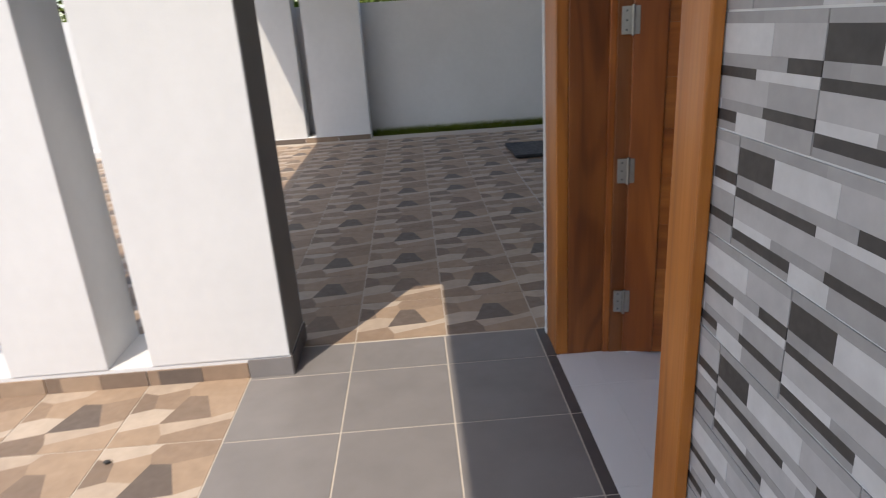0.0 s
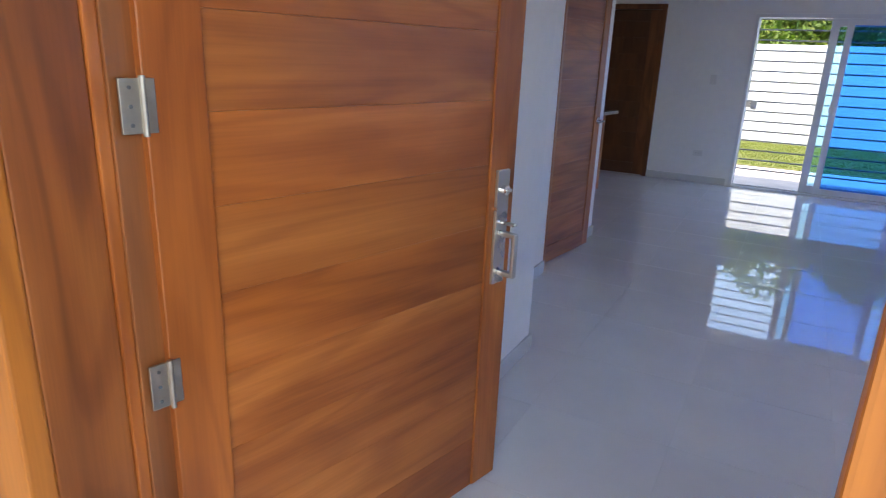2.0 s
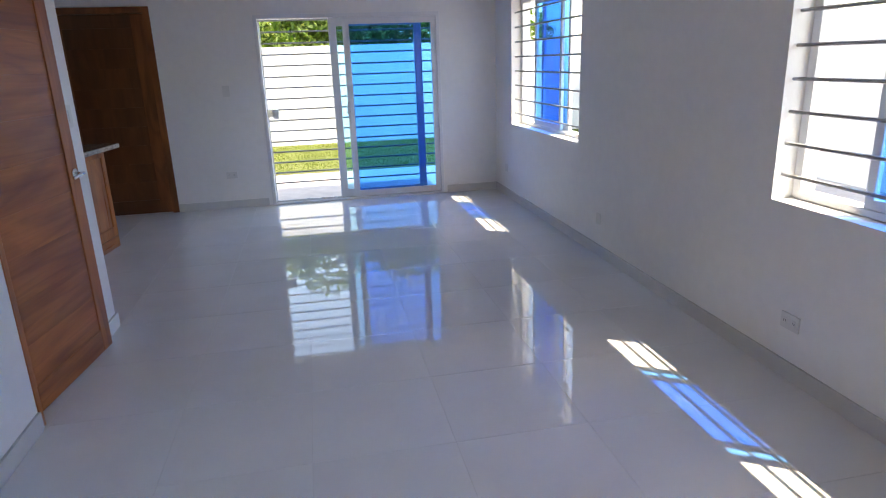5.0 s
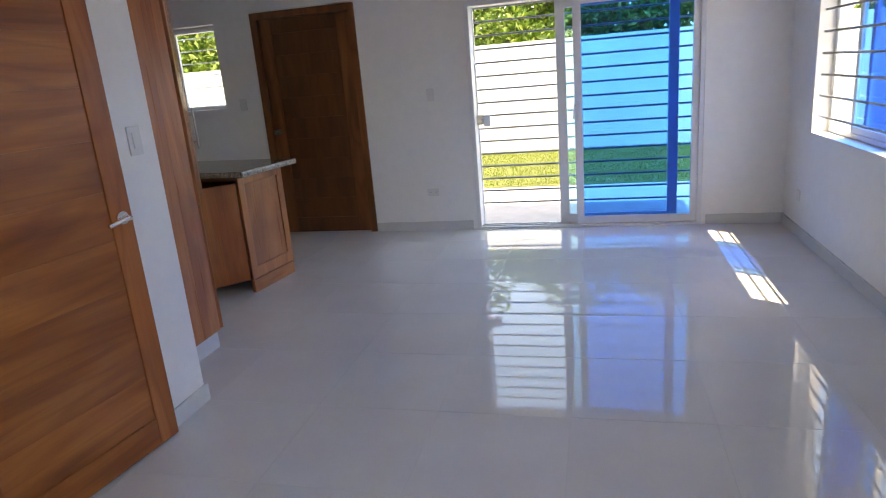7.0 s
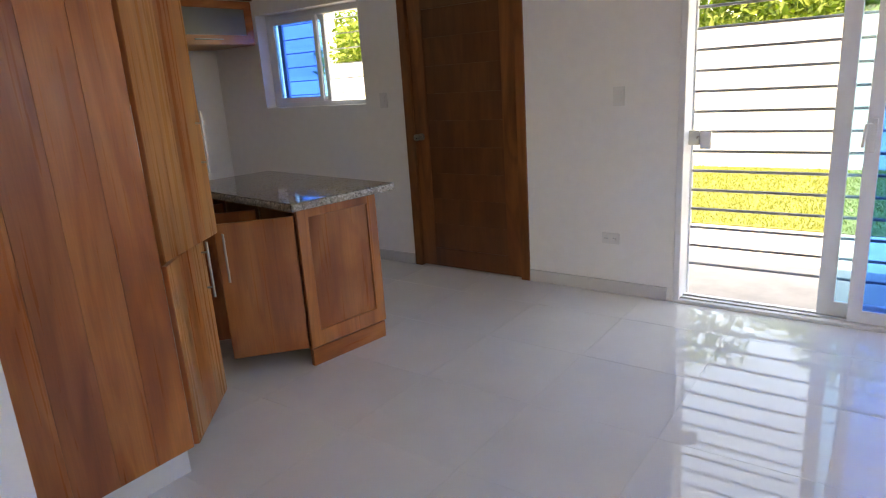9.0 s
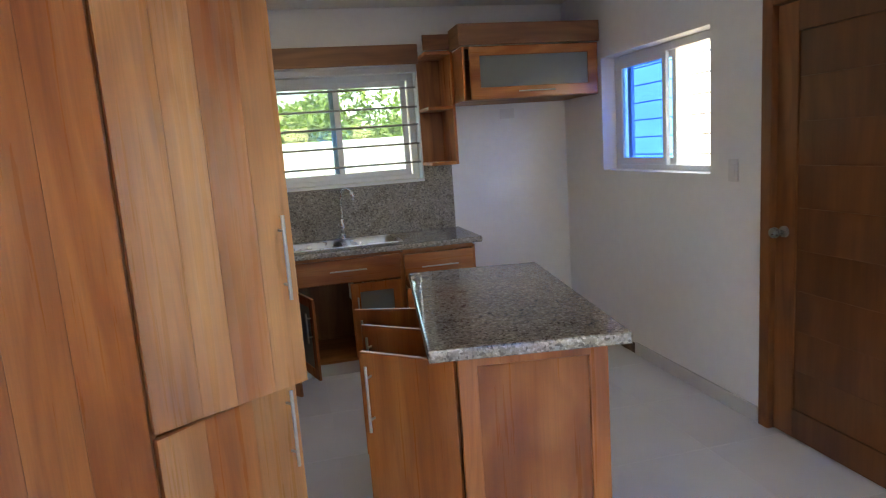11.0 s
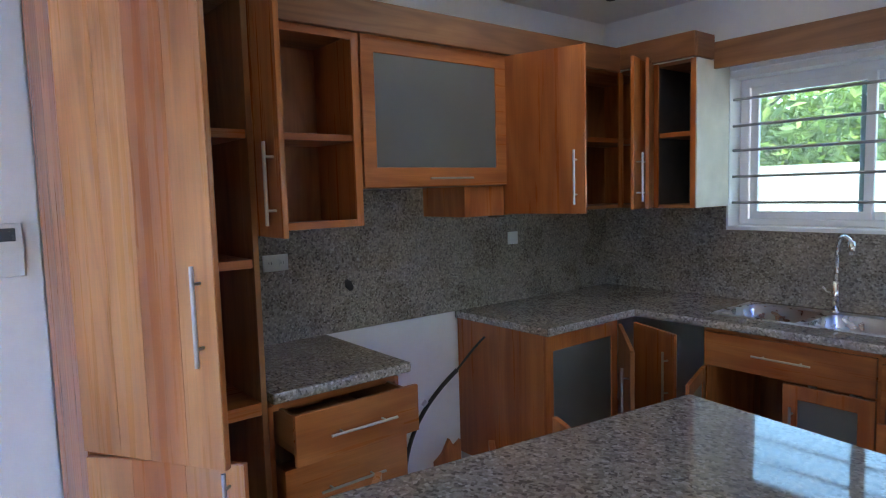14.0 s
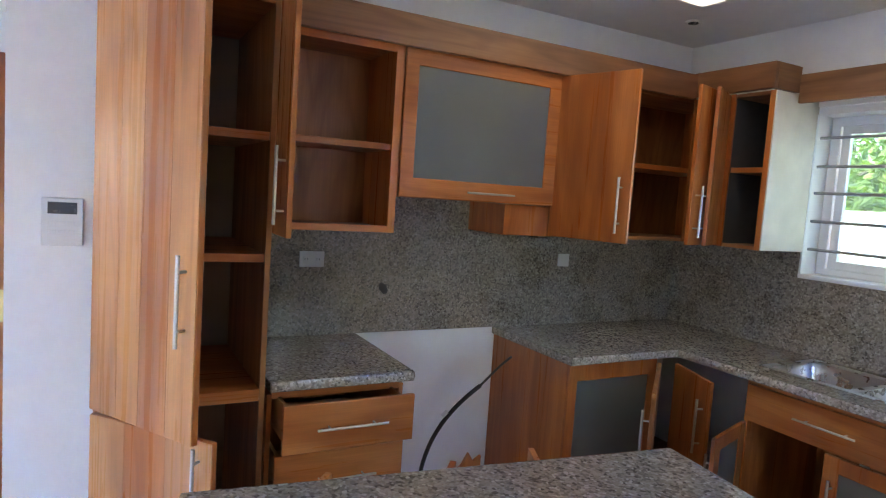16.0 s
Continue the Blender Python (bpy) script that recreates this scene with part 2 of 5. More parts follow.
def tinted_glass(name, tint, haze=0.0):
    n = Nodes(name)
    out = n.tree.nodes["Material Output"]
    tr = n.add("BsdfTransparent")
    tr.inputs[0].default_value = (*tint, 1)
    gl = n.add("BsdfGlossy", Roughness=0.02)
    lw = n.add("LayerWeight", Blend=0.5)
    pw = n.add("Math")
    pw.operation = "POWER"
    n.link(lw.outputs["Facing"], pw.inputs[0])
    pw.inputs[1].default_value = 4.0
    sc = n.add("Math")
    sc.operation = "MULTIPLY_ADD"
    n.link(pw.outputs[0], sc.inputs[0])
    sc.inputs[1].default_value = 0.6
    sc.inputs[2].default_value = 0.04
    mx = n.add("MixShader")
    n.link(sc.outputs[0], mx.inputs[0])
    # translucent white mixed into the pane paints a bright haze
    haze_bsdf = n.add("BsdfTranslucent")
    haze_bsdf.inputs[0].default_value = (0.8, 0.82, 0.84, 1)
    veil = n.add("MixShader")
    veil.inputs[0].default_value = haze
    n.link(tr.outputs[0], veil.inputs[1])
    n.link(haze_bsdf.outputs[0], veil.inputs[2])
    n.link(veil.outputs[0], mx.inputs[1])
    n.link(gl.outputs[0], mx.inputs[2])
    n.link(mx.outputs[0], out.inputs[0])
    return n.mat


MAT["blue_glass"] = tinted_glass("blue_tinted_glass", (0.30, 0.62, 0.97))
MAT["pale_glass"] = tinted_glass("pale_blue_glass", (0.62, 0.85, 0.97))
# slight milkiness paints the washed-out haze over the north view
MAT["clear_glass"] = tinted_glass("clear_glass", (0.59, 0.73, 0.77), 0.03)


def frosted():
    n = Nodes("frosted_glass")
    v = n.coords()
    n.put(n.ramp(n.noise(v, 1.5, 3), [(0.3, (0.185, 0.20, 0.19)), (0.7, (0.25, 0.268, 0.252))]), 0.28)
    n.bsdf.inputs["Transmission Weight"].default_value = 0.35
    n.bump(n.noise(v, 260, 2), 0.15, 0.001)
    return n.mat


MAT["frosted"] = frosted()


def leaf(name, a, b, c):
    n = Nodes(name)
    g = n.add("NewGeometry")
    col = n.ramp(g.outputs["Random Per Island"], [(0.0, a), (0.55, b), (1.0, c)])
    n.put(col, 0.5, spec=0.3)
    n.bsdf.inputs["Subsurface Weight"].default_value = 0.0
    tl = n.add("BsdfTranslucent")
    n.link(n.mix(1.0, col, (1.0, 1.25, 0.4), "MULTIPLY"), tl.inputs[0])
    mx = n.add("MixShader")
    mx.inputs[0].default_value = 0.35
    n.link(n.bsdf.outputs[0], mx.inputs[1])
    n.link(tl.outputs[0], mx.inputs[2])
    n.link(mx.outputs[0], n.tree.nodes["Material Output"].inputs[0])
    return n.mat


MAT["leaf"] = leaf("sunlit_leaves", (0.065, 0.11, 0.02), (0.125, 0.185, 0.035), (0.23, 0.26, 0.06))
MAT["grass"] = leaf("lawn_blades", (0.115, 0.145, 0.022), (0.15, 0.175, 0.03), (0.20, 0.215, 0.045))
MAT["lawn"] = simple("lawn_soil", (0.16, 0.17, 0.045), 0.95, 0, 0.4, 2.5)


# ---- builders ----
def box(bm, x0, x1, y0, y1, z0, z1, bevel=0.0, m=None):
    mid = Matrix.Translation(((x0 + x1) / 2, (y0 + y1) / 2, (z0 + z1) / 2)) @ Matrix.Diagonal((abs(x1 - x0), abs(y1 - y0), abs(z1 - z0), 1))
    got = bmesh.ops.create_cube(bm, size=1, matrix=(m @ mid) if m is not None else mid)
    if bevel:
        edges = list({e for v in got["verts"] for e in v.link_edges})
        bmesh.ops.bevel(bm, geom=edges, offset=bevel, segments=2, affect="EDGES", profile=0.6)
    return bm


def rod(bm, a, b, r, seg=12):
    a, b = Vector(a), Vector(b)
    d = b - a
    m = Matrix.Translation((a + b) / 2) @ d.to_track_quat("Z", "Y").to_matrix().to_4x4()
    bmesh.ops.create_cone(bm, cap_ends=True, segments=seg, radius1=r, radius2=r, depth=d.length, matrix=m)
    return bm


def tube(bm, pts, r, seg=10):
    """One closed skin swept along the points."""
    pts = [Vector(p) for p in pts]
    rings, side = [], None
    for i, p in enumerate(pts):
        way = (pts[min(i + 1, len(pts) - 1)] - pts[max(i - 1, 0)]).normalized()
        if side is None:
            side = way.orthogonal().normalized()
        side = (side - way * side.dot(way)).normalized()
        up = way.cross(side)
        rings.append([bm.verts.new(p + r * (math.cos(6.28319 * k / seg) * side + math.sin(6.28319 * k / seg) * up)) for k in range(seg)])
    for c, d in zip(rings, rings[1:]):
        for k in range(seg):
            bm.faces.new((c[k], c[(k + 1) % seg], d[(k + 1) % seg], d[k]))
    bm.faces.new(rings[0][::-1])
    bm.faces.new(rings[-1])
    return bm


def arc(p0, p1, p2, p3, n=12):
    p0, p1, p2, p3 = map(Vector, (p0, p1, p2, p3))
    return [(1 - t) ** 3 * p0 + 3 * (1 - t) ** 2 * t * p1 + 3 * (1 - t) * t * t * p2 + t ** 3 * p3 for t in (i / n for i in range(n + 1))]


def ring(bm, x0, x1, y0, y1, z0, z1, f, bevel=0.003):
    """A rectangular frame in one piece, in the plane of x and z; f is the width at low x, high x, bottom and top."""
    loops = []
    for y in (y0, y1):
        for a, b, c, d in ((x0, x1, z0, z1), (x0 + f[0], x1 - f[1], z0 + f[2], z1 - f[3])):
            loops.append([bm.verts.new((x, y, z)) for x, z in ((a, c), (b, c), (b, d), (a, d))])
    fo, fi, bo, bi = loops
    for i in range(4):
        j = (i + 1) % 4
        for q in ((fo[i], fo[j], fi[j], fi[i]), (bo[j], bo[i], bi[i], bi[j]), (fo[j], fo[i], bo[i], bo[j]), (fi[i], fi[j], bi[j], bi[i])):
            bm.faces.new(q)
    if bevel:
        keep = {v for lp in loops for v in lp}
        edges = [e for e in bm.edges if e.verts[0] in keep and len({round(e.verts[0].co.x, 5) == round(e.verts[1].co.x, 5), round(e.verts[0].co.z, 5) == round(e.verts[1].co.z, 5)}) == 2]
        bmesh.ops.bevel(bm, geom=edges, offset=bevel, segments=1, affect="EDGES")
    return bm


def slab(bm, xs, ys, keep, z0, z1):
    """A level slab in one piece over the cells of a grid that keep(x, y) accepts."""
    seen = {}

    def vert(i, j, z):
        if (i, j, z) not in seen:
            seen[(i, j, z)] = bm.verts.new((xs[i], ys[j], z))
        return seen[(i, j, z)]

    cells = {(i, j) for i in range(len(xs) - 1) for j in range(len(ys) - 1) if keep((xs[i] + xs[i + 1]) / 2, (ys[j] + ys[j + 1]) / 2)}
    for i, j in cells:
        corner = [(i, j), (i + 1, j), (i + 1, j + 1), (i, j + 1)]
        bm.faces.new([vert(*c, z1) for c in corner])
        bm.faces.new([vert(*c, z0) for c in corner[::-1]])
        for k, near in enumerate(((i, j - 1), (i + 1, j), (i, j + 1), (i - 1, j))):
            if near not in cells:
                a, b = corner[k], corner[(k + 1) % 4]
                bm.faces.new([vert(*a, z0), vert(*b, z0), vert(*b, z1), vert(*a, z1)])
    return bm


def part(name, bm, material, parent=None, label="", m=None, smooth=False):
    me = bpy.data.meshes.new(name)
    bm.to_mesh(me)
    bm.free()
    for one in material if isinstance(material, (list, tuple)) else [material]:
        me.materials.append(MAT[one] if isinstance(one, str) else one)
    if smooth:
        me.polygons.foreach_set("use_smooth", [True] * len(me.polygons))
    ob = new(name, me)
    ob.parent = parent
    if m is not None:
        ob.matrix_local = m
    if label:
        ob["label"] = label
    return ob


def block(name, parent, dims, material, bevel=0.002, label="", m=None):
    return part(name, box(bmesh.new(), *dims, bevel), material, parent, label, m)


def thing(name, m, label, category, group="", kind=""):
    ob = new(name)
    ob.empty_display_size = 0.1
    ob.matrix_local = m
    return tagged(ob, label, category, group, kind)


def structure(name, boxes, material, bevel=0.0):
    bm = bmesh.new()
    for b in boxes:
        box(bm, *b, bevel)
    return tagged(part(name, bm, material), kind="structure")


def wall_boxes(axis, at0, at1, lo, hi, z0, z1, holes):
    """Boxes of a wall along an axis, between at0 and at1 in thickness, with holes (lo, hi, z0, z1)."""
    out = []
    cuts = sorted({lo, hi, *[h[0] for h in holes], *[h[1] for h in holes]})
    for a, b in zip(cuts, cuts[1:]):
        here = [h for h in holes if h[0] <= a + 1e-6 and h[1] >= b - 1e-6]
        spans = [(z0, z1)]
        for h in here:
            spans = [s for s in ((z0, h[2]), (h[3], z1)) if s[1] - s[0] > 1e-4]
        for s in spans:
            out.append((a, b, at0, at1, *s) if axis == "x" else (at0, at1, a, b, *s))
    return out


# ---- the plan ----
TOP = 2.68
X_EAST, Y_SOUTH, Y_NORTH, X_WEST = 8.98, -0.53, 6.64, 5.53
W1 = (6.50, 8.36, 0.85, 2.16)
W2 = (2.28, 4.13, 0.85, 2.16)
KW = (4.72, 5.98, 1.33, 2.15)
NW = (6.41, 7.71, 1.345, 2.19)
SL = (0.14, 2.19, 0.0, 2.10)
BD = (3.23, 4.31, 0.0, 2.21)
structure("wall_south", wall_boxes("x", -0.73, Y_SOUTH, 0.84, X_EAST, 0, TOP, [W1, W2]), "wall")
structure("wall_east", wall_boxes("y", X_EAST, 9.18, -0.73, 6.84, 0, TOP, [SL, BD, KW]), "wall")
structure("wall_north", wall_boxes("x", Y_NORTH, 6.84, X_WEST, X_EAST, 0, TOP, [NW]), "wall")
structure("wall_kitchen_west", [(5.38, X_WEST, 3.305, 6.84, 0, TOP)], "wall")
structure("wall_room_door", wall_boxes("x", 2.99, 3.14, 3.25, 5.555, 0, TOP, [(4.37, 5.27, 0.0, 2.12)]) + [(5.38, 5.555, 3.14, 3.305, 0, TOP)], "wall")
structure("wall_entry_side", [(0.905, 3.07, 2.60, 2.92, 0, TOP)], "wall")
structure("wall_hall_return", [(3.07, 3.25, 2.92, 3.22, 0, TOP)], "wall")
structure("wall_hidden_room", [(3.25, 5.38, 6.0, 6.2, 0, TOP), (3.05, 3.25, 3.22, 6.2, 0, TOP)], "wall")
structure("wall_front", wall_boxes("y", 0.645, 0.84, -0.73, 2.838, 0, TOP, [(1.36, 2.838, 0.0, 2.22)]), "wall")
structure("ceiling", [(0.645, 9.18, -0.73, 6.84, TOP, 2.80)], "ceiling")
# unseen roof: edges set by shadow lines, north overhang added to dim the kitchen
structure("roof", [(-0.82, 9.20, -1.42, 2.0, 2.81, 2.95), (-2.25, 3.3, 2.0, 8.62, 2.81, 2.95), (3.3, 9.28, 2.0, 7.7, 2.81, 2.95)], "outer_wall")
structure("outer_lintel_front", [(0.60, 0.645, 1.36, 2.838, 2.23, 2.80)], "outer_wall")
structure("wall_entry_corner", [(0.597, 0.905, 2.838, 2.868, 0, 2.80)], "outer_wall")

# the ground, with the lawn, the patio and the sills
structure("ground", [(-60, 90, -60, 70, -0.5, -0.06)], "soil")
structure("floor", [(0.60, 9.18, -0.73, 6.84, -0.05, -0.0012)], "grout")
structure("patio", [(9.18, 11.3, -4.5, 9.5, -0.055, -0.03)], "concrete")
structure("porch_base", [(-6.5, 0.60, -6.0, 9.02, -0.055, -0.002), (0.60, 4.0, 2.92, 9.02, -0.055, -0.002)], "grout_tan")
structure("lawn", [(11.3, 14.9, -4.5, 11.0, -0.058, -0.02), (-6.5, 4.0, 9.02, 9.22, -0.056, -0.015)], "lawn")
structure("yard_wall_north", [(-8.0, 9.0, 9.22, 9.37, -0.06, 1.74)], "outer_wall")
structure("yard_wall_east", [(14.9, 15.05, -4.5, 11.15, -0.06, 1.92)], "yard_wall")
structure("yard_wall_back", [(4.2, 14.9, 11.0, 11.15, -0.06, 1.70)], "yard_wall")
structure("yard_wall_south", [(-8.0, 15.05, -4.65, -4.5, -0.06, 1.8)], "outer_wall")
# unseen pale ground, added to bounce daylight in through the windows
structure("yard_paving", [(4.0, 14.9, 6.84, 11.0, -0.059, -0.022), (0.645, 9.18, -4.5, -0.73, -0.055, -0.02)], "concrete")

# skirting of the rooms
SK = 0.09
structure("baseboard", [
    (0.84, X_EAST, Y_SOUTH, -0.515, 0, SK), (X_EAST - 0.015, X_EAST, -0.515, 0.10, 0, SK), (X_EAST - 0.015, X_EAST, 2.23, 3.225, 0, SK),
    (X_EAST - 0.015, X_EAST, 4.315, 5.56, 0, SK), (X_EAST - 0.015, X_EAST, 6.20, Y_NORTH, 0, SK), (7.97, X_EAST - 0.015, 6.625, Y_NORTH, 0, SK),
    (1.4, 3.085, 2.585, 2.60, 0, SK), (3.07, 3.085, 2.60, 2.99, 0, SK), (5.292, 5.57, 2.975, 2.99, 0, SK), (5.555, 5.57, 2.99, 3.305, 0, SK),
    (3.085, 4.33, 2.975, 2.99, 0, SK), (0.84, 0.855, -0.515, 1.34, 0, SK)], "base", 0.003)
bm = bmesh.new()
for i in range(14):
    y0 = 5.56 + i * 0.64 / 14
    box(bm, X_EAST - random.uniform(0.002, 0.008), X_EAST + 0.002, y0, y0 + 0.046, 0.0, random.uniform(0.05, 0.085))
tagged(part("bare_mortar_gap", bm, "raw"), kind="structure")


# ---- windows and doors in the walls ----
def sash(parent, name, w, h, glass, m, wide=0.045, deep=0.03, glass_label="blue tinted glass pane", shade=False):
    """A sash in the plane of local x and z with its pane."""
    bm = ring(bmesh.new(), 0, w, -deep / 2, deep / 2, 0, h, (wide, wide, wide, wide))
    frame_ob = part(name, bm, "alu", parent, "", m)
    pane = block("pane", frame_ob, (wide - 0.006, w - wide + 0.006, -0.003, 0.003, wide - 0.006, h - wide + 0.006), glass, 0, glass_label)
    pane.visible_shadow = shade
    return frame_ob


def window(name, m, w, h, deep, label, sashes, bars, bar_y, bar_mat="bar", bar_r=0.006):
    """Local x along the wall, y outwards from its inner face, z up; sashes are (x0, width, y, glass)."""
    th = thing(name, m, label, "window", "", "structure")
    f = 0.05
    bm = bmesh.new()
    y0, y1 = deep - 0.09, deep - 0.005
    ring(bm, 0.002, w - 0.002, y0, y1, 0.002, h - 0.002, (f, f, f * 0.7, f))
    part("window_frame", bm, "alu", th)
    for x0, sw, y, glass in sashes:
        sash(th, "sash", sw, h - 0.085, glass, Matrix.Translation((x0, y, 0.037)), glass_label="tinted glass pane" if glass != "clear_glass" else "clear glass pane", shade=name in ("window_1", "window_2"))
    for z in bars:
        bm = bmesh.new()
        rod(bm, (0.002, bar_y, z), (w - 0.002, bar_y, z), bar_r, 8)
        part("bar", bm, bar_mat, th)
    return th


def bars_of(z0, z1, step):
    out, z = [], z0
    while z < z1:
        out.append(z)
        z += step
    return out


# the south windows: local x runs west to east, the outside is -y, so the frame is mirrored by a half turn
for name, w in (("window_1", W1), ("window_2", W2)):
    wd, ht = w[1] - w[0], w[3] - w[2]
    window(name, pose(w[1], Y_SOUTH, w[2], 0, 0, 180), wd, ht, 0.20, "white aluminium sliding window with blue glass and iron bars",
           [(0.42, 0.74, 0.13, "blue_glass"), (0.54, 0.74, 0.165, "blue_glass")],
           bars_of(0.12, ht - 0.03, 0.150), 0.045, "bar", 0.009)
window("window_3", pose(X_EAST, KW[1], KW[2], 0, 0, -90), KW[1] - KW[0], KW[3] - KW[2], 0.20, "white aluminium sliding window half open with blue glass",
       [(0.05, 0.61, 0.125, "blue_glass"), (0.12, 0.60, 0.160, "blue_glass")], bars_of(0.10, 0.80, 0.125), 0.23, "alu", 0.005)
window("window_4", pose(NW[0], Y_NORTH, NW[2]), NW[1] - NW[0], NW[3] - NW[2], 0.20, "white aluminium kitchen window with clear panes and bars",
       [(0.06, 0.63, 0.13, "clear_glass"), (0.61, 0.63, 0.165, "clear_glass")], [0.135, 0.285, 0.435, 0.575, 0.725], 0.025, "dark_bar", 0.008)
structure("window_sill_trim", [(NW[0] - 0.012, NW[1] + 0.012, 6.622, 6.64, NW[2] - 0.022, NW[2]), (NW[0] - 0.012, NW[0], 6.625, 6.64, NW[2], NW[3]), (NW[1], NW[1] + 0.012, 6.625, 6.64, NW[2], NW[3])], "alu", 0.002)

# the sliding door to the garden
sd = thing("door_1", pose(X_EAST, SL[1], 0, 0, 0, -90), "white aluminium sliding door standing half open with blue glass", "sliding door", "", "structure")
wd, ht = SL[1] - SL[0], SL[3]
bm = bmesh.new()
ring(bm, 0, wd, -0.012, 0.15, 0, ht, (0.04, 0.04, 0.022, 0.045))
part("door_frame", bm, "alu", sd)
part("track", rod(rod(bmesh.new(), (0.04, 0.03, 0.026), (wd - 0.04, 0.03, 0.026), 0.006, 8), (0.04, 0.09, 0.026), (wd - 0.04, 0.09, 0.026), 0.006, 8), "steel", sd)
front = sash(sd, "sash", 1.07, ht - 0.075, "blue_glass", Matrix.Translation((0.955, 0.03, 0.028)), 0.07, 0.035)
back = sash(sd, "sash", 1.05, ht - 0.075, "pale_glass", Matrix.Translation((0.80, 0.09, 0.028)), 0.085, 0.035, "pale blue glass pane")
bm = bmesh.new()
box(bm, 0.018, 0.048, -0.045, -0.018, 0.95, 1.13, 0.006)
tube(bm, [Vector((0.033, -0.03, 1.10)), Vector((0.0, -0.055, 1.10)), Vector((-0.01, -0.058, 0.98))], 0.008)
part("latch_handle", bm, "plastic", front, "white latch handle")

gr = thing("security_grille", pose(9.10, SL[1], 0, 0, 0, -90), "white iron security gate with thin horizontal bars, behind a sliding door", "security gate")
for z in bars_of(0.225, 2.07, 0.1215):
    part("bar", rod(bmesh.new(), (0.03, 0.045, z), (wd - 0.03, 0.045, z), 0.009, 8), "dark_bar", gr)
for x in (0.035, 0.98, wd - 0.035):
    block("post", gr, (x - 0.016, x + 0.016, 0.03, 0.06, 0.0, 2.05), "alu")
bm = bmesh.new()
box(bm, 0.02, 0.10, -0.03, 0.03, 1.0, 1.09, 0.006)
lock = part("lock_box", bm, "steel", gr, "bare metal lock box")
block("keeper", lock, (0.10, 0.165, -0.008, 0.012, 0.975, 1.085), "plastic", 0.004)


# ---- timber doors ----
def boards(parent, x0, x1, y0, y1, z0, z1, n, mats, name="board"):
    hgt = (z1 - z0) / n
    for i in range(n):
        block(name, parent, (x0, x1, y0, y1, z0 + i * hgt + 0.0002, z0 + (i + 1) * hgt - 0.0002), mats[i % len(mats)], 0.0008)


def timber_door(name, m, w, h, t, stile, label, n, mats, post, kind="", group="", low=0.0, rail=0.0):
    """A leaf hinged at local x = 0; the seen face is at y = 0, the leaf goes back to y = t."""
    th = thing(name, m, label, "door", group, kind)
    block("stile", th, (0, stile, 0, t, low, h), post, 0.004)
    block("stile", th, (w - stile, w, 0, t, low, h), post, 0.004)
    if rail:
        block("rail", th, (stile, w - stile, 0, t, low, low + rail), mats[0], 0.004)
        block("rail", th, (stile, w - stile, 0, t, h - rail, h), mats[0], 0.004)
    boards(th, stile + 0.001, w - stile - 0.001, 0.007, t - 0.007, low + rail, h - rail, n, mats)
    return th


fd = timber_door("front_door", pose(0.885, 2.597, 0, 0, 0, -14.0), 1.16, 2.16, 0.045, 0.125, "orange-brown varnished timber front door standing open, horizontal boards", 11, ["door_x"], "door_z", low=0.012)
bm = bmesh.new()
box(bm, 1.062, 1.122, -0.012, 0.0, 0.785, 1.165, 0.003)
plate = part("lock_plate", bm, "steel", fd, "long brushed steel lock plate")
bm = bmesh.new()
rod(bm, (1.093, -0.012, 1.10), (1.093, -0.026, 1.10), 0.016, 16)
box(bm, 1.076, 1.110, -0.034, -0.024, 1.094, 1.106, 0.003)
part("cylinder", bm, "chrome", plate)
bm = bmesh.new()
box(bm, 1.085, 1.107, -0.074, -0.060, 0.815, 0.965, 0.005)
box(bm, 1.085, 1.107, -0.061, -0.011, 0.815, 0.832, 0.004)
box(bm, 1.085, 1.107, -0.061, -0.011, 0.948, 0.965, 0.004)
part("pull_handle", bm, "steel", plate)
bm = bmesh.new()
box(bm, 1.086, 1.106, -0.066, -0.01, 0.988, 0.997, 0.003)
part("thumb_latch", bm, "steel", plate)
for z in (0.255, 0.826, 1.395, 1.95):
    bm = bmesh.new()
    box(bm, -0.044, -0.006, -0.005, 0.002, z - 0.05, z + 0.05, 0.0015)
    rod(bm, (-0.003, -0.008, z - 0.055), (-0.003, -0.008, z + 0.055), 0.006, 10)
    box(bm, 0.0005, 0.022, -0.0025, 0.0, z - 0.05, z + 0.05, 0.001)
    hinge = part("hinge", bm, "hinge_steel", fd, "satin steel hinge with screws")
    for dz in (-0.034, 0.0, 0.034):
        part("screw", rod(bmesh.new(), (-0.026, -0.0045, z + dz), (-0.026, -0.0065, z + dz), 0.0038, 8), "plastic_grey", hinge)

df = thing("door_2", pose(0.60, 1.356, 0), "varnished timber frame of the open front door", "door frame", "", "structure")
bm = box(bmesh.new(), 0.021, 0.042, 0.006, 0.106, 0, 2.22, 0.002)
part("jamb", bm, "casing", df)
bm = box(bmesh.new(), -0.008, 0.021, -0.022, 0.112, 0, 2.22, 0.005)
part("casing", bm, "casing", df)
bm = box(bmesh.new(), 0.0, 0.05, 1.275, 1.478, 0, 2.22, 0.006)
part("casing", bm, "casing", df)
bm = box(bmesh.new(), 0.05, 0.205, 1.275, 1.36, 0, 2.22, 0.004)
part("jamb", bm, "jamb", df)
bm = box(bmesh.new(), 0.205, 0.232, 1.268, 1.36, 0, 2.22, 0.004)
part("stop", bm, "door_z", df)
bm = box(bmesh.new(), 0.232, 0.30, 1.262, 1.36, 0, 2.22, 0.003)
part("rebate", bm, "brown_z", df)
bm = box(bmesh.new(), 0.0, 0.26, 0.113, 1.275, 2.17, 2.22, 0.005)
part("head", bm, "door_z", df)
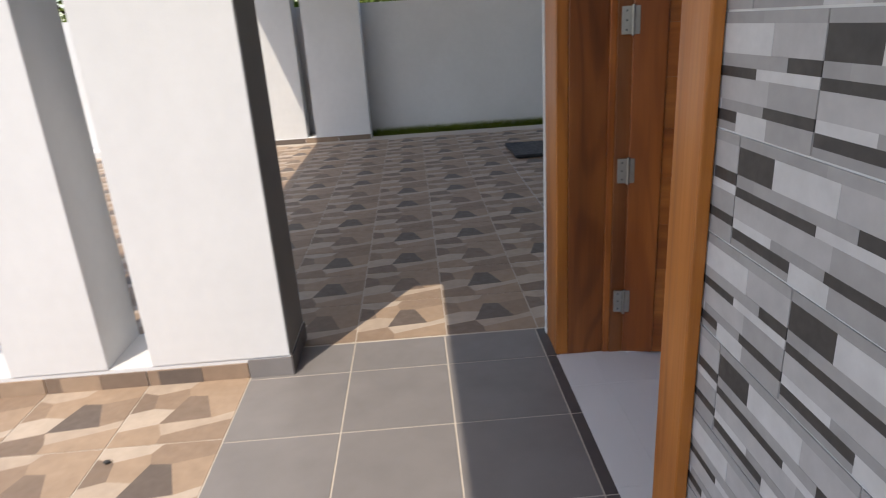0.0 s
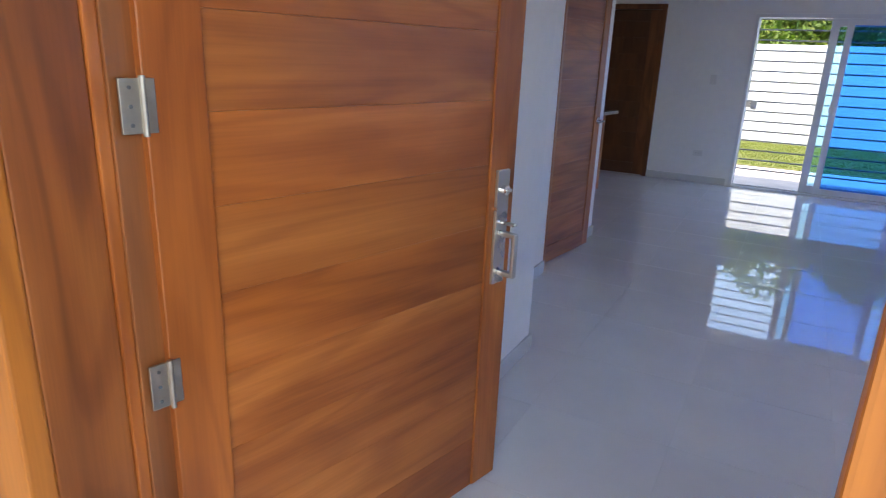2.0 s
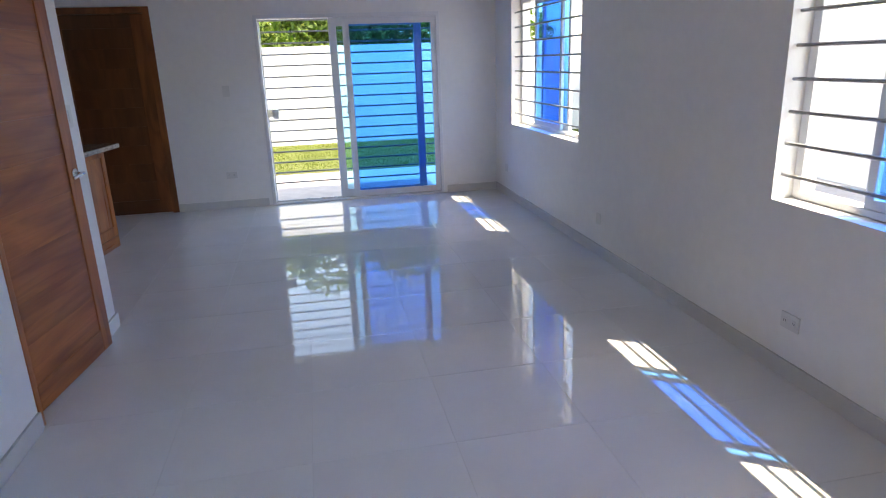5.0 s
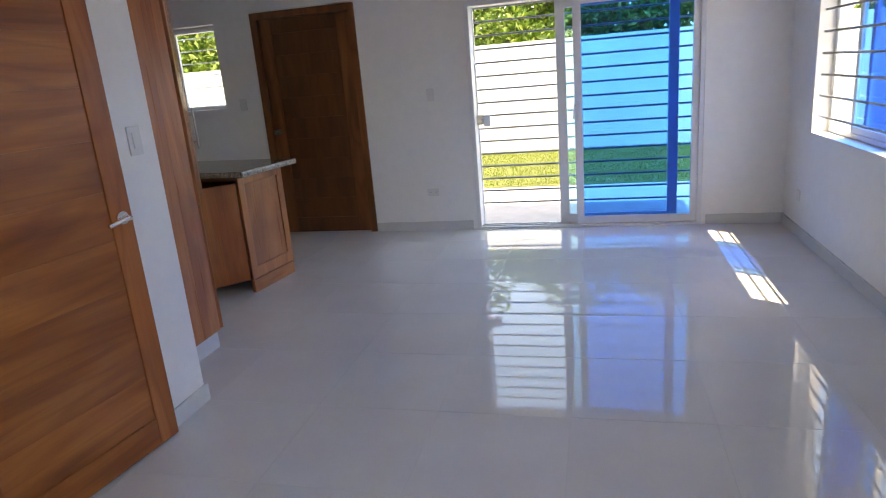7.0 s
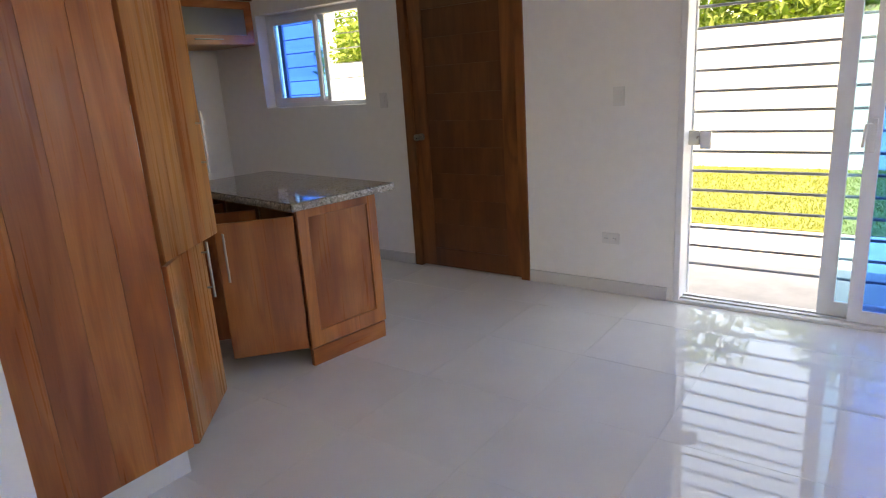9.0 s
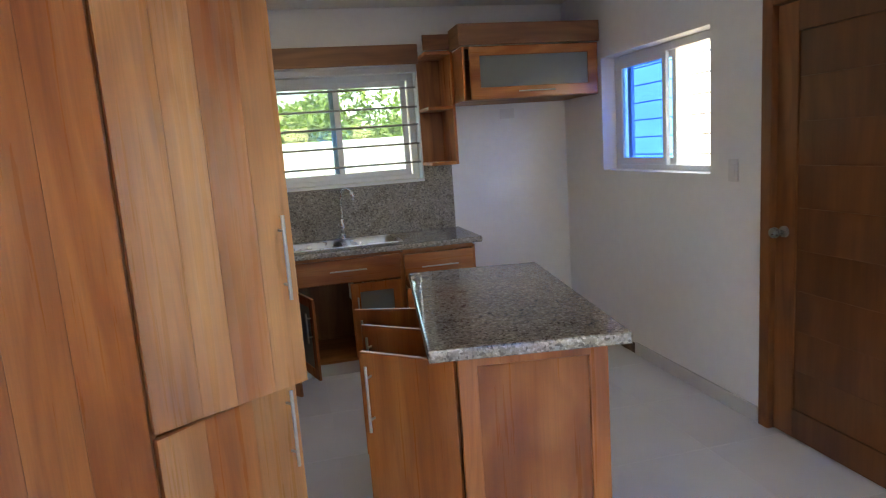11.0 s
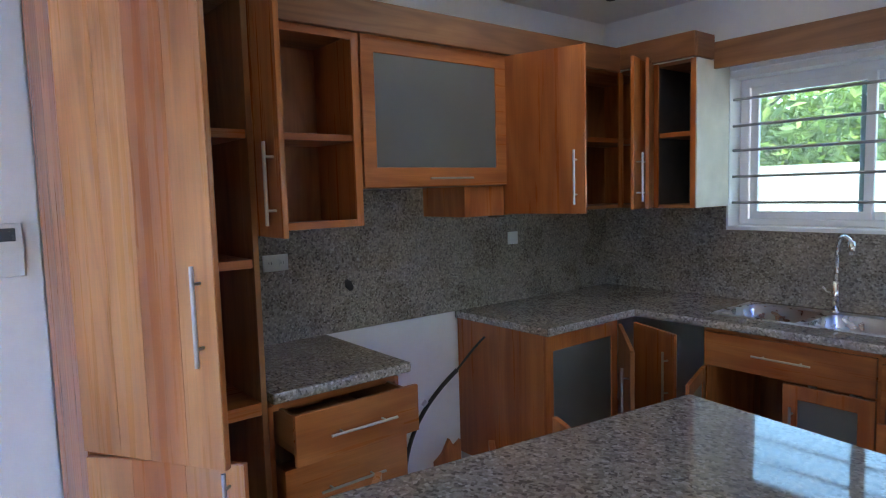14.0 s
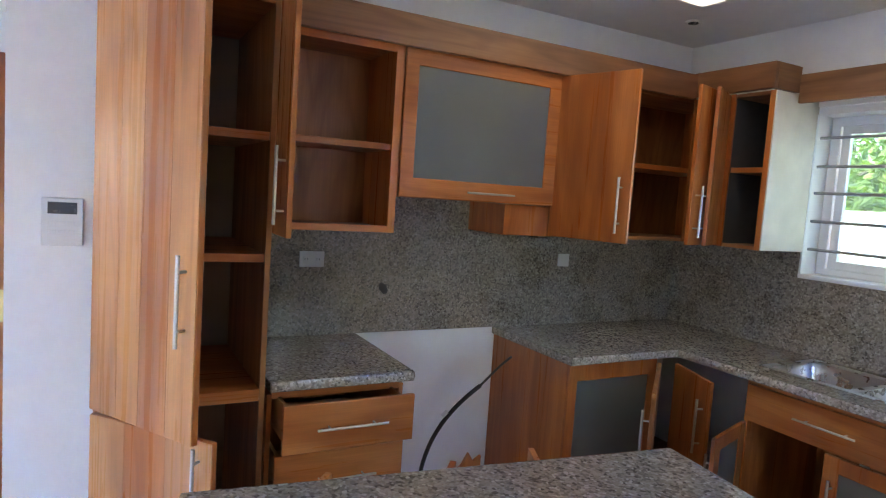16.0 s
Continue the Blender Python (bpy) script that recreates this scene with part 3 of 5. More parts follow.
bm = box(bmesh.new(), 0.05, 0.262, 1.36, 1.478, 0, 2.22, 0.0)
part("packing", bm, "door_z", df)

rd = timber_door("room_door", pose(4.376, 3.048, 0, 0, 0, -7.5), 0.88, 2.10, 0.04, 0.105, "red-brown timber room door standing ajar, horizontal boards", 9, ["door_x"], "door_z", low=0.012, rail=0.13)
bm = bmesh.new()
for s, y in ((1, 0.0), (-1, 0.04)):
    rod(bm, (0.825, y, 1.04), (0.825, y - s * 0.012, 1.04), 0.027, 20)
    rod(bm, (0.825, y - s * 0.01, 1.04), (0.825, y - s * 0.055, 1.04), 0.009, 12)
    tube(bm, arc((0.825, y - s * 0.055, 1.04), (0.785, y - s * 0.06, 1.045), (0.755, y - s * 0.056, 1.035), (0.715, y - s * 0.052, 1.03), 6), 0.009)
part("lever_handle", bm, "chrome", rd, "chrome lever handle", None, True)
block("latch_plate", rd, (0.8795, 0.8825, 0.009, 0.031, 0.97, 1.11), "brass", 0.0005, "brass latch plate")
structure("trim", [(4.33, 4.372, 2.985, 3.145, 0, 2.155), (5.268, 5.29, 2.985, 3.145, 0, 2.155), (4.372, 5.268, 2.985, 3.145, 2.118, 2.155)], "door_z", 0.003)

bd = thing("door_3", pose(X_EAST, BD[1], 0, 0, 0, -90), "dark brown timber back door, closed, in a timber frame", "door", "", "structure")
wd = BD[1] - BD[0]
for d in ((0.001, 0.07, 0, 2.205), (wd - 0.07, wd - 0.001, 0, 2.205), (0.07, wd - 0.07, 2.14, 2.205)):
    block("door_frame", bd, (d[0], d[1], -0.012, 0.12, d[2], d[3]), "brown_z", 0.004)
block("stile", bd, (0.074, 0.20, 0.02, 0.06, 0.008, 2.136), "brown_z", 0.003)
block("stile", bd, (wd - 0.20, wd - 0.074, 0.02, 0.06, 0.008, 2.136), "brown_z", 0.003)
block("rail", bd, (0.20, wd - 0.20, 0.02, 0.06, 0.008, 0.16), "brown_x", 0.003)
block("rail", bd, (0.20, wd - 0.20, 0.02, 0.06, 2.0, 2.136), "brown_x", 0.003)
boards(bd, 0.201, wd - 0.201, 0.03, 0.05, 0.16, 2.0, 9, ["brown_x"])
bm = bmesh.new()
rod(bm, (0.135, 0.02, 1.06), (0.135, 0.008, 1.06), 0.028, 18)
rod(bm, (0.135, 0.01, 1.06), (0.135, -0.03, 1.06), 0.010, 12)
bmesh.ops.create_uvsphere(bm, u_segments=14, v_segments=10, radius=0.027, matrix=Matrix.Translation((0.135, -0.042, 1.06)))
part("knob", bm, "knob_steel", bd, "steel door knob", None, True)
structure("wall_behind_back_door", [(9.10, 9.16, BD[0], BD[1], 0, 2.2)], "brown_x")


# ---- kitchen ----
def bar_handle(parent, a, b, out, r=0.006):
    """A bar from a to b, stood off by the vector out, with two posts."""
    a, b, out = Vector(a), Vector(b), Vector(out)
    bm = bmesh.new()
    rod(bm, a + out, b + out, r, 12)
    for k in (0.18, 0.82):
        p = a.lerp(b, k)
        rod(bm, p, p + out, r * 0.75, 10)
    return part("handle", bm, "bright_steel", parent, "satin steel bar handle")


def slab_door(parent, hinge, turn, w, h, hand=1, t=0.019, mat="cab_z", glass=False, handle_z=None, planks=(), length=0.26):
    """A leaf of the cabinet frame: hinge (x, y, z) in the unit, turned by degrees from the closed line along +x (hand 1) or -x (hand -1)."""
    m = Matrix.Translation(hinge) @ Matrix.Rotation(radians(turn), 4, "Z")
    bm = bmesh.new()
    x0, x1 = (0, w) if hand > 0 else (-w, 0)
    if glass:
        ring(bm, x0, x1, -t, 0, 0, h, (0.065, 0.065, 0.065, 0.065), 0.002)
    else:
        box(bm, x0, x1, -t, 0, 0, h, 0.003)
    leaf_ob = part("door", bm, mat, parent, "", m)
    at = x0 + 0.001
    for share, timber in planks:
        wide = share * (x1 - x0 - 0.002)
        block("plank", leaf_ob, (at, at + wide - 0.0004, -t - 0.0035, -t - 0.0002, 0.002, h - 0.002), timber, 0.0008)
        at += wide
    if glass:
        block("pane", leaf_ob, (x0 + 0.06, x1 - 0.06, -t * 0.65, -t * 0.35, 0.06, h - 0.06), "frosted", 0, "grey frosted glass pane")
    if handle_z is not None:
        hx = (x1 - 0.045) if hand > 0 else (x0 + 0.045)
        bar_handle(leaf_ob, (hx, -t, handle_z), (hx, -t, handle_z + length), (0, -0.032, 0))
    return leaf_ob


def carcass(th, w, d, z0, z1, shelves=(), t=0.018, back=True, sides=(1, 1), ax="x", plinth=0.0, top=True, frame_w=0.0, outer="cab_z"):
    if sides[0]:
        block("side", th, (0, t, 0, d, z0, z1), outer, 0.001)
    if sides[1]:
        block("side", th, (w - t, w, 0, d, z0, z1), outer, 0.001)
    block("bottom", th, (t, w - t, 0, d, z0, z0 + t), "inner_" + ax, 0.001)
    if top:
        block("top", th, (t, w - t, 0, d, z1 - t, z1), "inner_" + ax, 0.001)
    if back:
        block("back", th, (t, w - t, d - 0.008, d - 0.001, z0 + t, z1 - t), "inner_z", 0)
    for z in shelves:
        block("shelf", th, (t + 0.001, w - t - 0.001, 0.015, d - 0.01, z - 0.014, z + 0.014), "cab_x", 0.002)
    if frame_w:
        for k in (0, 1):
            block("face_frame", th, (k * (w - frame_w), frame_w + k * (w - frame_w), -0.014, -0.001, z0, z1), "cab_z", 0.002)
    if plinth:
        block("plinth", th, (0.0, w, 0.03, d, 0.0, plinth), "base", 0.002, "white tiled plinth")


WEST = 90


def unit(name, x, y, rz, label, group=""):
    return thing(name, pose(x, y, 0, 0, 0, rz), label, "cabinet", group)


# tall larder with both doors open
pn = unit("larder_cabinet", 6.22, 3.31, WEST, "tall orange-brown timber larder with two open doors")
pw = 0.54
block("side", pn, (0, 0.02, 0, 0.615, 0.10, 2.40), "cab_z", 0.002)
for k, (a, b) in enumerate(((0.0, 0.155), (0.155, 0.31), (0.31, 0.47), (0.47, 0.615))):
    block("side_plank", pn, (-0.004, -0.0005, a + 0.0006, b - 0.0006, 0.10, 2.40), ("cab_z", "cab_z", "plank_dark", "plank_red")[k], 0.0008)
block("side", pn, (pw - 0.02, pw, 0, 0.69, 0.10, 2.30), "inner_z", 0.002)
for z in (0.11, 0.875, 2.27):
    block("shelf", pn, (0.02, pw - 0.02, 0.0, 0.68, z - 0.022, z + 0.022), "cab_x", 0.002)
for z in (1.371, 1.80):
    block("shelf", pn, (0.02, pw - 0.02, 0.01, 0.68, z - 0.015, z + 0.015), "cab_x", 0.002)
block("back", pn, (0.02, pw - 0.02, 0.672, 0.68, 0.13, 2.25), "bare_back", 0, "dull grey back")
block("plinth", pn, (0.0, pw, 0.03, 0.615, 0.0, 0.098), "base", 0.002, "white plinth")
slab_door(pn, (0.004, -0.004, 0.885), -58, 0.485, 1.345, 1, handle_z=0.28, planks=((0.28, "cab_pale"), (0.22, "cab_pale"), (0.26, "plank_warm"), (0.24, "cab_pale")))
slab_door(pn, (0.004, -0.004, 0.105), -49, 0.485, 0.765, 1, handle_z=0.49, planks=((0.30, "cab_pale"), (0.34, "cab_z"), (0.36, "cab_pale")))

# wall units on the west run
u1 = unit("wall_cabinet", 5.89, 3.87, WEST, "timber wall cabinet with one shelf and its door open", "west wall cabinets")
u1.location.z = 0
carcass(u1, 0.59, 0.35, 1.455, 2.275, (1.83,), frame_w=0.035)
block("rail", u1, (0.035, 0.555, -0.014, -0.001, 2.235, 2.275), "cab_x", 0.002)
block("rail", u1, (0.035, 0.555, -0.014, -0.001, 1.455, 1.485), "cab_x", 0.002)
slab_door(u1, (0.005, -0.016, 1.462), -91, 0.52, 0.80, 1, handle_z=0.04)

u2 = unit("glass_wall_cabinet", 5.89, 4.465, WEST, "timber wall cabinet with a frosted glass flap, closed", "west wall cabinets")
carcass(u2, 0.86, 0.35, 1.615, 2.275)
bm = bmesh.new()
ring(bm, 0.004, 0.856, -0.02, -0.001, 1.618, 2.272, (0.066, 0.071, 0.087, 0.077))
flap = part("flap_door", bm, "cab_x", u2)
block("pane", flap, (0.064, 0.792, -0.013, -0.008, 1.70, 2.20), "frosted", 0, "grey frosted glass pane")
bar_handle(flap, (0.34, -0.02, 1.655), (0.60, -0.02, 1.655), (0, -0.028, 0), 0.005)

u3 = unit("small_box_cabinet", 5.885, 5.05, WEST, "small timber box below a glass wall cabinet", "west wall cabinets")
block("body", u3, (0.0, 0.268, 0.0, 0.345, 1.462, 1.613), "cab_z", 0.003)
block("bottom_edge", u3, (0.21, 0.264, -0.006, 0.06, 1.452, 1.462), "raw", 0.001)

u4 = unit("corner_wall_cabinet", 5.89, 5.328, WEST, "timber corner wall cabinet with its door wide open", "west wall cabinets")
carcass(u4, 1.30, 0.35, 1.462, 2.275, (1.87,), sides=(1, 1))
slab_door(u4, (0.004, -0.003, 1.468), -73, 0.435, 0.795, 1, handle_z=0.045)
block("closing_strip", u4, (0.955, 1.0, -0.01, -0.001, 1.462, 2.275), "cab_z", 0.001)

u5 = unit("corner_wall_cabinet", 5.90, 6.29, 0, "timber wall cabinet in the corner, door open", "north wall cabinets")
carcass(u5, 0.235, 0.345, 1.462, 2.275, (1.86,), sides=(0, 1))
slab_door(u5, (0.222, -0.004, 1.468), 107.5, 0.40, 0.80, -1, handle_z=0.04)
for z in (1.56, 2.17):
    bm = bmesh.new()
    box(bm, 0.205, 0.217, 0.01, 0.05, z - 0.018, z + 0.018, 0.003)
    rod(bm, (0.19, -0.005, z), (0.216, 0.02, z), 0.008, 8)
    part("concealed_hinge", bm, "bright_steel", u5, "steel concealed hinge")

u6 = unit("narrow_wall_cabinet", 6.14, 6.29, 0, "narrow timber wall cabinet beside a window, door open", "north wall cabinets")
carcass(u6, 0.258, 0.345, 1.462, 2.275, (1.875,), frame_w=0.03)
# dark sheets on side and back stand in for the shade inside
block("lining", u6, (0.0185, 0.0215, 0.004, 0.336, 1.481, 2.256), "dark_lining", 0, "dark grey sheet standing in for the shade inside")
block("lining", u6, (0.022, 0.239, 0.331, 0.336, 1.481, 2.256), "dark_lining", 0, "dark grey sheet standing in for the shade inside")
block("end_panel", u6, (0.2585, 0.2665, -0.014, 0.343, 1.464, 2.273), "cream", 0.001, "pale unfinished end panel")
slab_door(u6, (0.004, -0.016, 1.468), -62, 0.29, 0.80, 1, handle_z=0.04)

u7 = unit("open_shelf_unit", 7.72, 6.27, 0, "small open timber shelf unit beside a window", "north wall cabinets")
block("side", u7, (0.185, 0.205, 0.0, 0.365, 1.45, 2.30), "cab_z", 0.002)
block("back", u7, (0.0, 0.185, 0.355, 0.367, 1.47, 2.27), "inner_z", 0.001)
for z in (1.46, 1.875, 2.275):
    block("shelf", u7, (-0.005, 0.185, 0.0, 0.355, z - 0.012, z + 0.012), "cab_x", 0.004)

u8 = unit("glass_wall_cabinet", 7.93, 6.03, 0, "deep timber wall cabinet with a low frosted glass flap", "north wall cabinets")
carcass(u8, 1.045, 0.605, 1.90, 2.275)
bm = bmesh.new()
ring(bm, 0.05, 1.04, -0.02, -0.001, 1.905, 2.27, (0.075, 0.08, 0.08, 0.065))
flap = part("flap_door", bm, "cab_x", u8)
block("pane", flap, (0.12, 0.965, -0.013, -0.008, 1.98, 2.21), "frosted", 0, "grey frosted glass pane")
bar_handle(flap, (0.40, -0.02, 1.947), (0.68, -0.02, 1.947), (0, -0.028, 0), 0.005)

# cornices and the valance over the window
cn = thing("cornice", pose(0, 0, 0), "dark varnished timber cornice boards on top of the cabinets", "cornice")
for d, mt in (((5.912, 5.942, 3.87, 6.24, 2.264, 2.40), "cornice_y"), ((5.91, 6.41, 6.24, 6.27, 2.278, 2.41), "cornice_x"), ((6.38, 6.41, 6.27, 6.45, 2.278, 2.41), "cornice_y"),
              ((6.41, 7.70, 6.44, 6.465, 2.225, 2.37), "cornice_x"), ((7.70, 7.90, 6.24, 6.265, 2.29, 2.40), "cornice_x"), ((7.90, 8.975, 5.985, 6.01, 2.278, 2.425), "cornice_x"),
              ((7.90, 7.925, 6.01, 6.265, 2.278, 2.425), "cornice_y"), ((6.20, 6.235, 3.27, 3.87, 2.30, 2.42), "cornice_y"), ((5.95, 6.20, 3.84, 3.868, 2.30, 2.42), "cornice_x"), ((5.70, 6.20, 3.27, 3.302, 2.402, 2.50), "cornice_x")):
    block("board", cn, d, mt, 0.004)
block("light_strip", cn, (6.42, 7.69, 6.60, 6.639, 2.225, 2.30), "wall", 0.002)

# base units
b1 = unit("drawer_unit", 6.18, 3.868, WEST, "timber drawer unit with its top drawer pulled out", "west base units")
carcass(b1, 0.552, 0.64, 0.10, 0.86, plinth=0.10, top=False)
block("rail", b1, (0.018, 0.534, 0.0, 0.02, 0.84, 0.875), "cab_x", 0.002)


def drawer(parent, x0, x1, out, z0, z1, deep=0.45):
    bm = bmesh.new()
    box(bm, x0, x1, -out - 0.02, -out, z0, z1, 0.003)
    dr = part("drawer", bm, "cab_x", parent)
    if out > 0.03:
        bm = bmesh.new()
        for d in ((x0 + 0.02, x0 + 0.032), (x1 - 0.032, x1 - 0.02)):
            box(bm, d[0], d[1], -out, -out + deep, z0 + 0.02, z1 - 0.02)
        box(bm, x0 + 0.033, x1 - 0.033, -out, -out + deep, z0 + 0.02, z0 + 0.03)
        part("drawer_box", bm, "inner_y", dr)
    mid, half = (x0 + x1) / 2, 0.135
    bar_handle(dr, (mid - half, -out - 0.02, (z0 + z1) / 2), (mid + half, -out - 0.02, (z0 + z1) / 2), (0, -0.03, 0), 0.005)
    return dr


drawer(b1, 0.02, 0.525, 0.15, 0.69, 0.868)
drawer(b1, 0.02, 0.535, 0.05, 0.435, 0.645)
drawer(b1, 0.02, 0.535, 0.015, 0.12, 0.41)

b2 = unit("corner_base_unit", 6.18, 5.275, WEST, "timber corner base cabinet with glass panel and open corner doors", "west base units")
block("side", b2, (0.0, 0.02, 0.0, 0.645, 0.10, 0.88), "cab_z", 0.002)
block("bottom", b2, (0.02, 1.34, 0.0, 0.64, 0.10, 0.12), "inner_x", 0.001)
block("plinth", b2, (0.0, 0.72, 0.04, 0.64, 0.0, 0.098), "base", 0.002)
bm = bmesh.new()
ring(bm, 0.0, 0.575, -0.02, -0.001, 0.10, 0.88, (0.055, 0.055, 0.07, 0.085))
pf = part("panel_frame", bm, "cab_z", b2)
block("pane", pf, (0.05, 0.525, -0.013, -0.008, 0.165, 0.80), "frosted", 0, "dark frosted glass pane")
m_b2 = pose(6.18, 5.275, 0, 0, 0, WEST).inverted()
for hx, hy, fx, fy, hand in ((6.215, 5.865, 6.60, 5.42, 1), (6.245, 5.955, 6.56, 5.835, 1)):
    lp = m_b2 @ Vector((hx, hy, 0.12))
    lq = m_b2 @ Vector((fx, fy, 0.12))
    ang = math.degrees(math.atan2(lq.y - lp.y, lq.x - lp.x))
    slab_door(b2, lp, ang, (lq - lp).length, 0.735, 1, handle_z=0.38, mat="inner_z" if hy < 5.9 else "cab_z")

b3 = unit("sink_base_unit", 6.60, 6.02, 0, "timber sink base cabinet with dark glass doors below a panel", "north base units")
carcass(b3, 0.775, 0.60, 0.10, 0.70, plinth=0.10, top=False)
block("false_front", b3, (0.012, 0.765, -0.02, -0.001, 0.683, 0.855), "cab_x", 0.003)
block("rail", b3, (0.0, 0.775, -0.001, 0.02, 0.70, 0.878), "cab_x", 0.001)
bar_handle(b3, (0.26, -0.02, 0.775), (0.52, -0.02, 0.775), (0, -0.03, 0), 0.005)
slab_door(b3, (0.012, -0.002, 0.115), -72, 0.37, 0.555, 1, glass=True, handle_z=0.26, length=0.2)
slab_door(b3, (0.765, -0.002, 0.115), 0, 0.37, 0.555, -1, glass=True, handle_z=0.26, length=0.2)
bm = bmesh.new()
tube(bm, [Vector(p) for p in ((0.42, 0.25, 0.73), (0.42, 0.25, 0.52), (0.46, 0.25, 0.46), (0.52, 0.25, 0.46), (0.54, 0.27, 0.52), (0.54, 0.55, 0.54))], 0.02)
part("drain_pipe", bm, "plastic", b3, "white plastic drain trap", None, True)

b4 = unit("drawer_unit", 7.375, 6.02, 0, "timber drawer unit at the end of the counter, drawers slightly open", "north base units")
carcass(b4, 0.56, 0.60, 0.10, 0.86, plinth=0.10, top=False)
block("rail", b4, (0.018, 0.542, 0.0, 0.02, 0.845, 0.878), "cab_x", 0.001)
drawer(b4, 0.015, 0.53, 0.03, 0.655, 0.842)
drawer(b4, 0.015, 0.53, 0.06, 0.375, 0.60)
drawer(b4, 0.015, 0.53, 0.02, 0.115, 0.345)

# worktops and splashbacks
def worktop(name, boxes, label, bevel=0.006):
    bm = bmesh.new()
    for b in boxes:
        box(bm, *b, bevel)
    return tagged(part(name, bm, "granite"), label, "worktop")


CT0, CT1 = 0.882, 0.922
short_top = worktop("worktop", [(X_WEST + 0.002, 6.235, 3.866, 4.445, CT0, CT1)], "short speckled granite worktop on a drawer unit")
bm = slab(bmesh.new(), [X_WEST + 0.002, 6.225, 6.5795, 7.4155, 7.98], [5.262, 5.97, 6.125, 6.555, Y_NORTH - 0.002],
          lambda x, y: (y > 5.97 or x < 6.225) and not (6.58 < x < 7.415 and 6.125 < y < 6.555), CT0, CT1)
long_top = tagged(part("worktop", bm, "granite"), "long speckled granite worktop with a steel sink", "worktop")


def chipped_edge(parent, a, b, out, z0, z1, seed):
    """A rough-sawn edge band from a to b, stood out by a hair along out, with an uneven face."""
    rng = random.Random(seed)
    a, b, out = Vector((*a, 0)), Vector((*b, 0)), Vector((*out, 0))
    bm, cols = bmesh.new(), []
    n = max(2, int((b - a).length / 0.02))
    for i in range(n + 1):
        p = a.lerp(b, i / n)
        mids = [(p + out * d).to_tuple() for d in (0.0005, rng.uniform(0.0015, 0.004), rng.uniform(0.0015, 0.004), 0.0005)]
        cols.append([bm.verts.new((x, y, z)) for (x, y, _), z in zip(mids, (z0, z0 + 0.012, z1 - 0.010, z1))])
    for c, d in zip(cols, cols[1:]):
        for k in range(3):
            bm.faces.new((c[k], d[k], d[k + 1], c[k + 1]))
    return part("edge_band", bm, "granite_edge", parent, "rough pale speckled edge")


chipped_edge(short_top, (6.235, 3.872), (6.235, 4.439), (1, 0), CT0 + 0.004, CT1 - 0.004, 1)
chipped_edge(short_top, (6.229, 4.445), (5.55, 4.445), (0, 1), CT0 + 0.004, CT1 - 0.004, 2)
chipped_edge(long_top, (6.225, 5.264), (6.225, 5.966), (1, 0), CT0 + 0.002, CT1 - 0.002, 3)
chipped_edge(long_top, (6.228, 5.97), (7.978, 5.97), (0, -1), CT0 + 0.002, CT1 - 0.002, 4)
chipped_edge(long_top, (5.55, 5.262), (6.223, 5.262), (0, -1), CT0 + 0.002, CT1 - 0.002, 5)
chipped_edge(long_top, (7.98, 5.972), (7.98, 6.63), (1, 0), CT0 + 0.002, CT1 - 0.002, 6)
SB = 0.018
for k, d in enumerate(((X_WEST, X_WEST + SB, 3.866, 4.445, CT1, 1.455), (X_WEST, X_WEST + SB, 4.445, 5.262, CT1, 1.612), (X_WEST, X_WEST + SB, 5.262, Y_NORTH - SB, CT1, 1.46),
                       (X_WEST, NW[0] - 0.013, Y_NORTH - SB, Y_NORTH, CT1, 1.46), (NW[0] - 0.013, NW[1] + 0.013, Y_NORTH - SB, Y_NORTH, CT1, NW[2] - 0.023), (NW[1] + 0.013, 7.955, Y_NORTH - SB, Y_NORTH, CT1, 1.45))):
    structure("splashback_" + str(k + 1), [d], "granite_wall")
bm = bmesh.new()
for p in ((0, 4.575, 1.15, 0.022), (0, 4.585, 1.135, 0.018), (0, 4.565, 1.165, 0.012)):
    rod(bm, (X_WEST + SB - 0.001, p[1], p[2]), (X_WEST + SB + 0.0012, p[1], p[2]), p[3], 9)
tagged(part("gas_pipe_hole", bm, "black"), "dark rough hole in a granite splashback", "wall hole")
bm = bmesh.new()
tube(bm, [Vector((X_WEST + SB, 4.93 + 0.014 * math.sin(i * 1.7) + (0.03 if 3 < i < 7 else 0) + 0.012 * max(0, i - 7), 1.60 - 0.038 * i)) for i in range(11)], 0.0015, 6)
tagged(part("cable_crack", bm, "raw"), "thin crack line in a granite splashback", "crack")

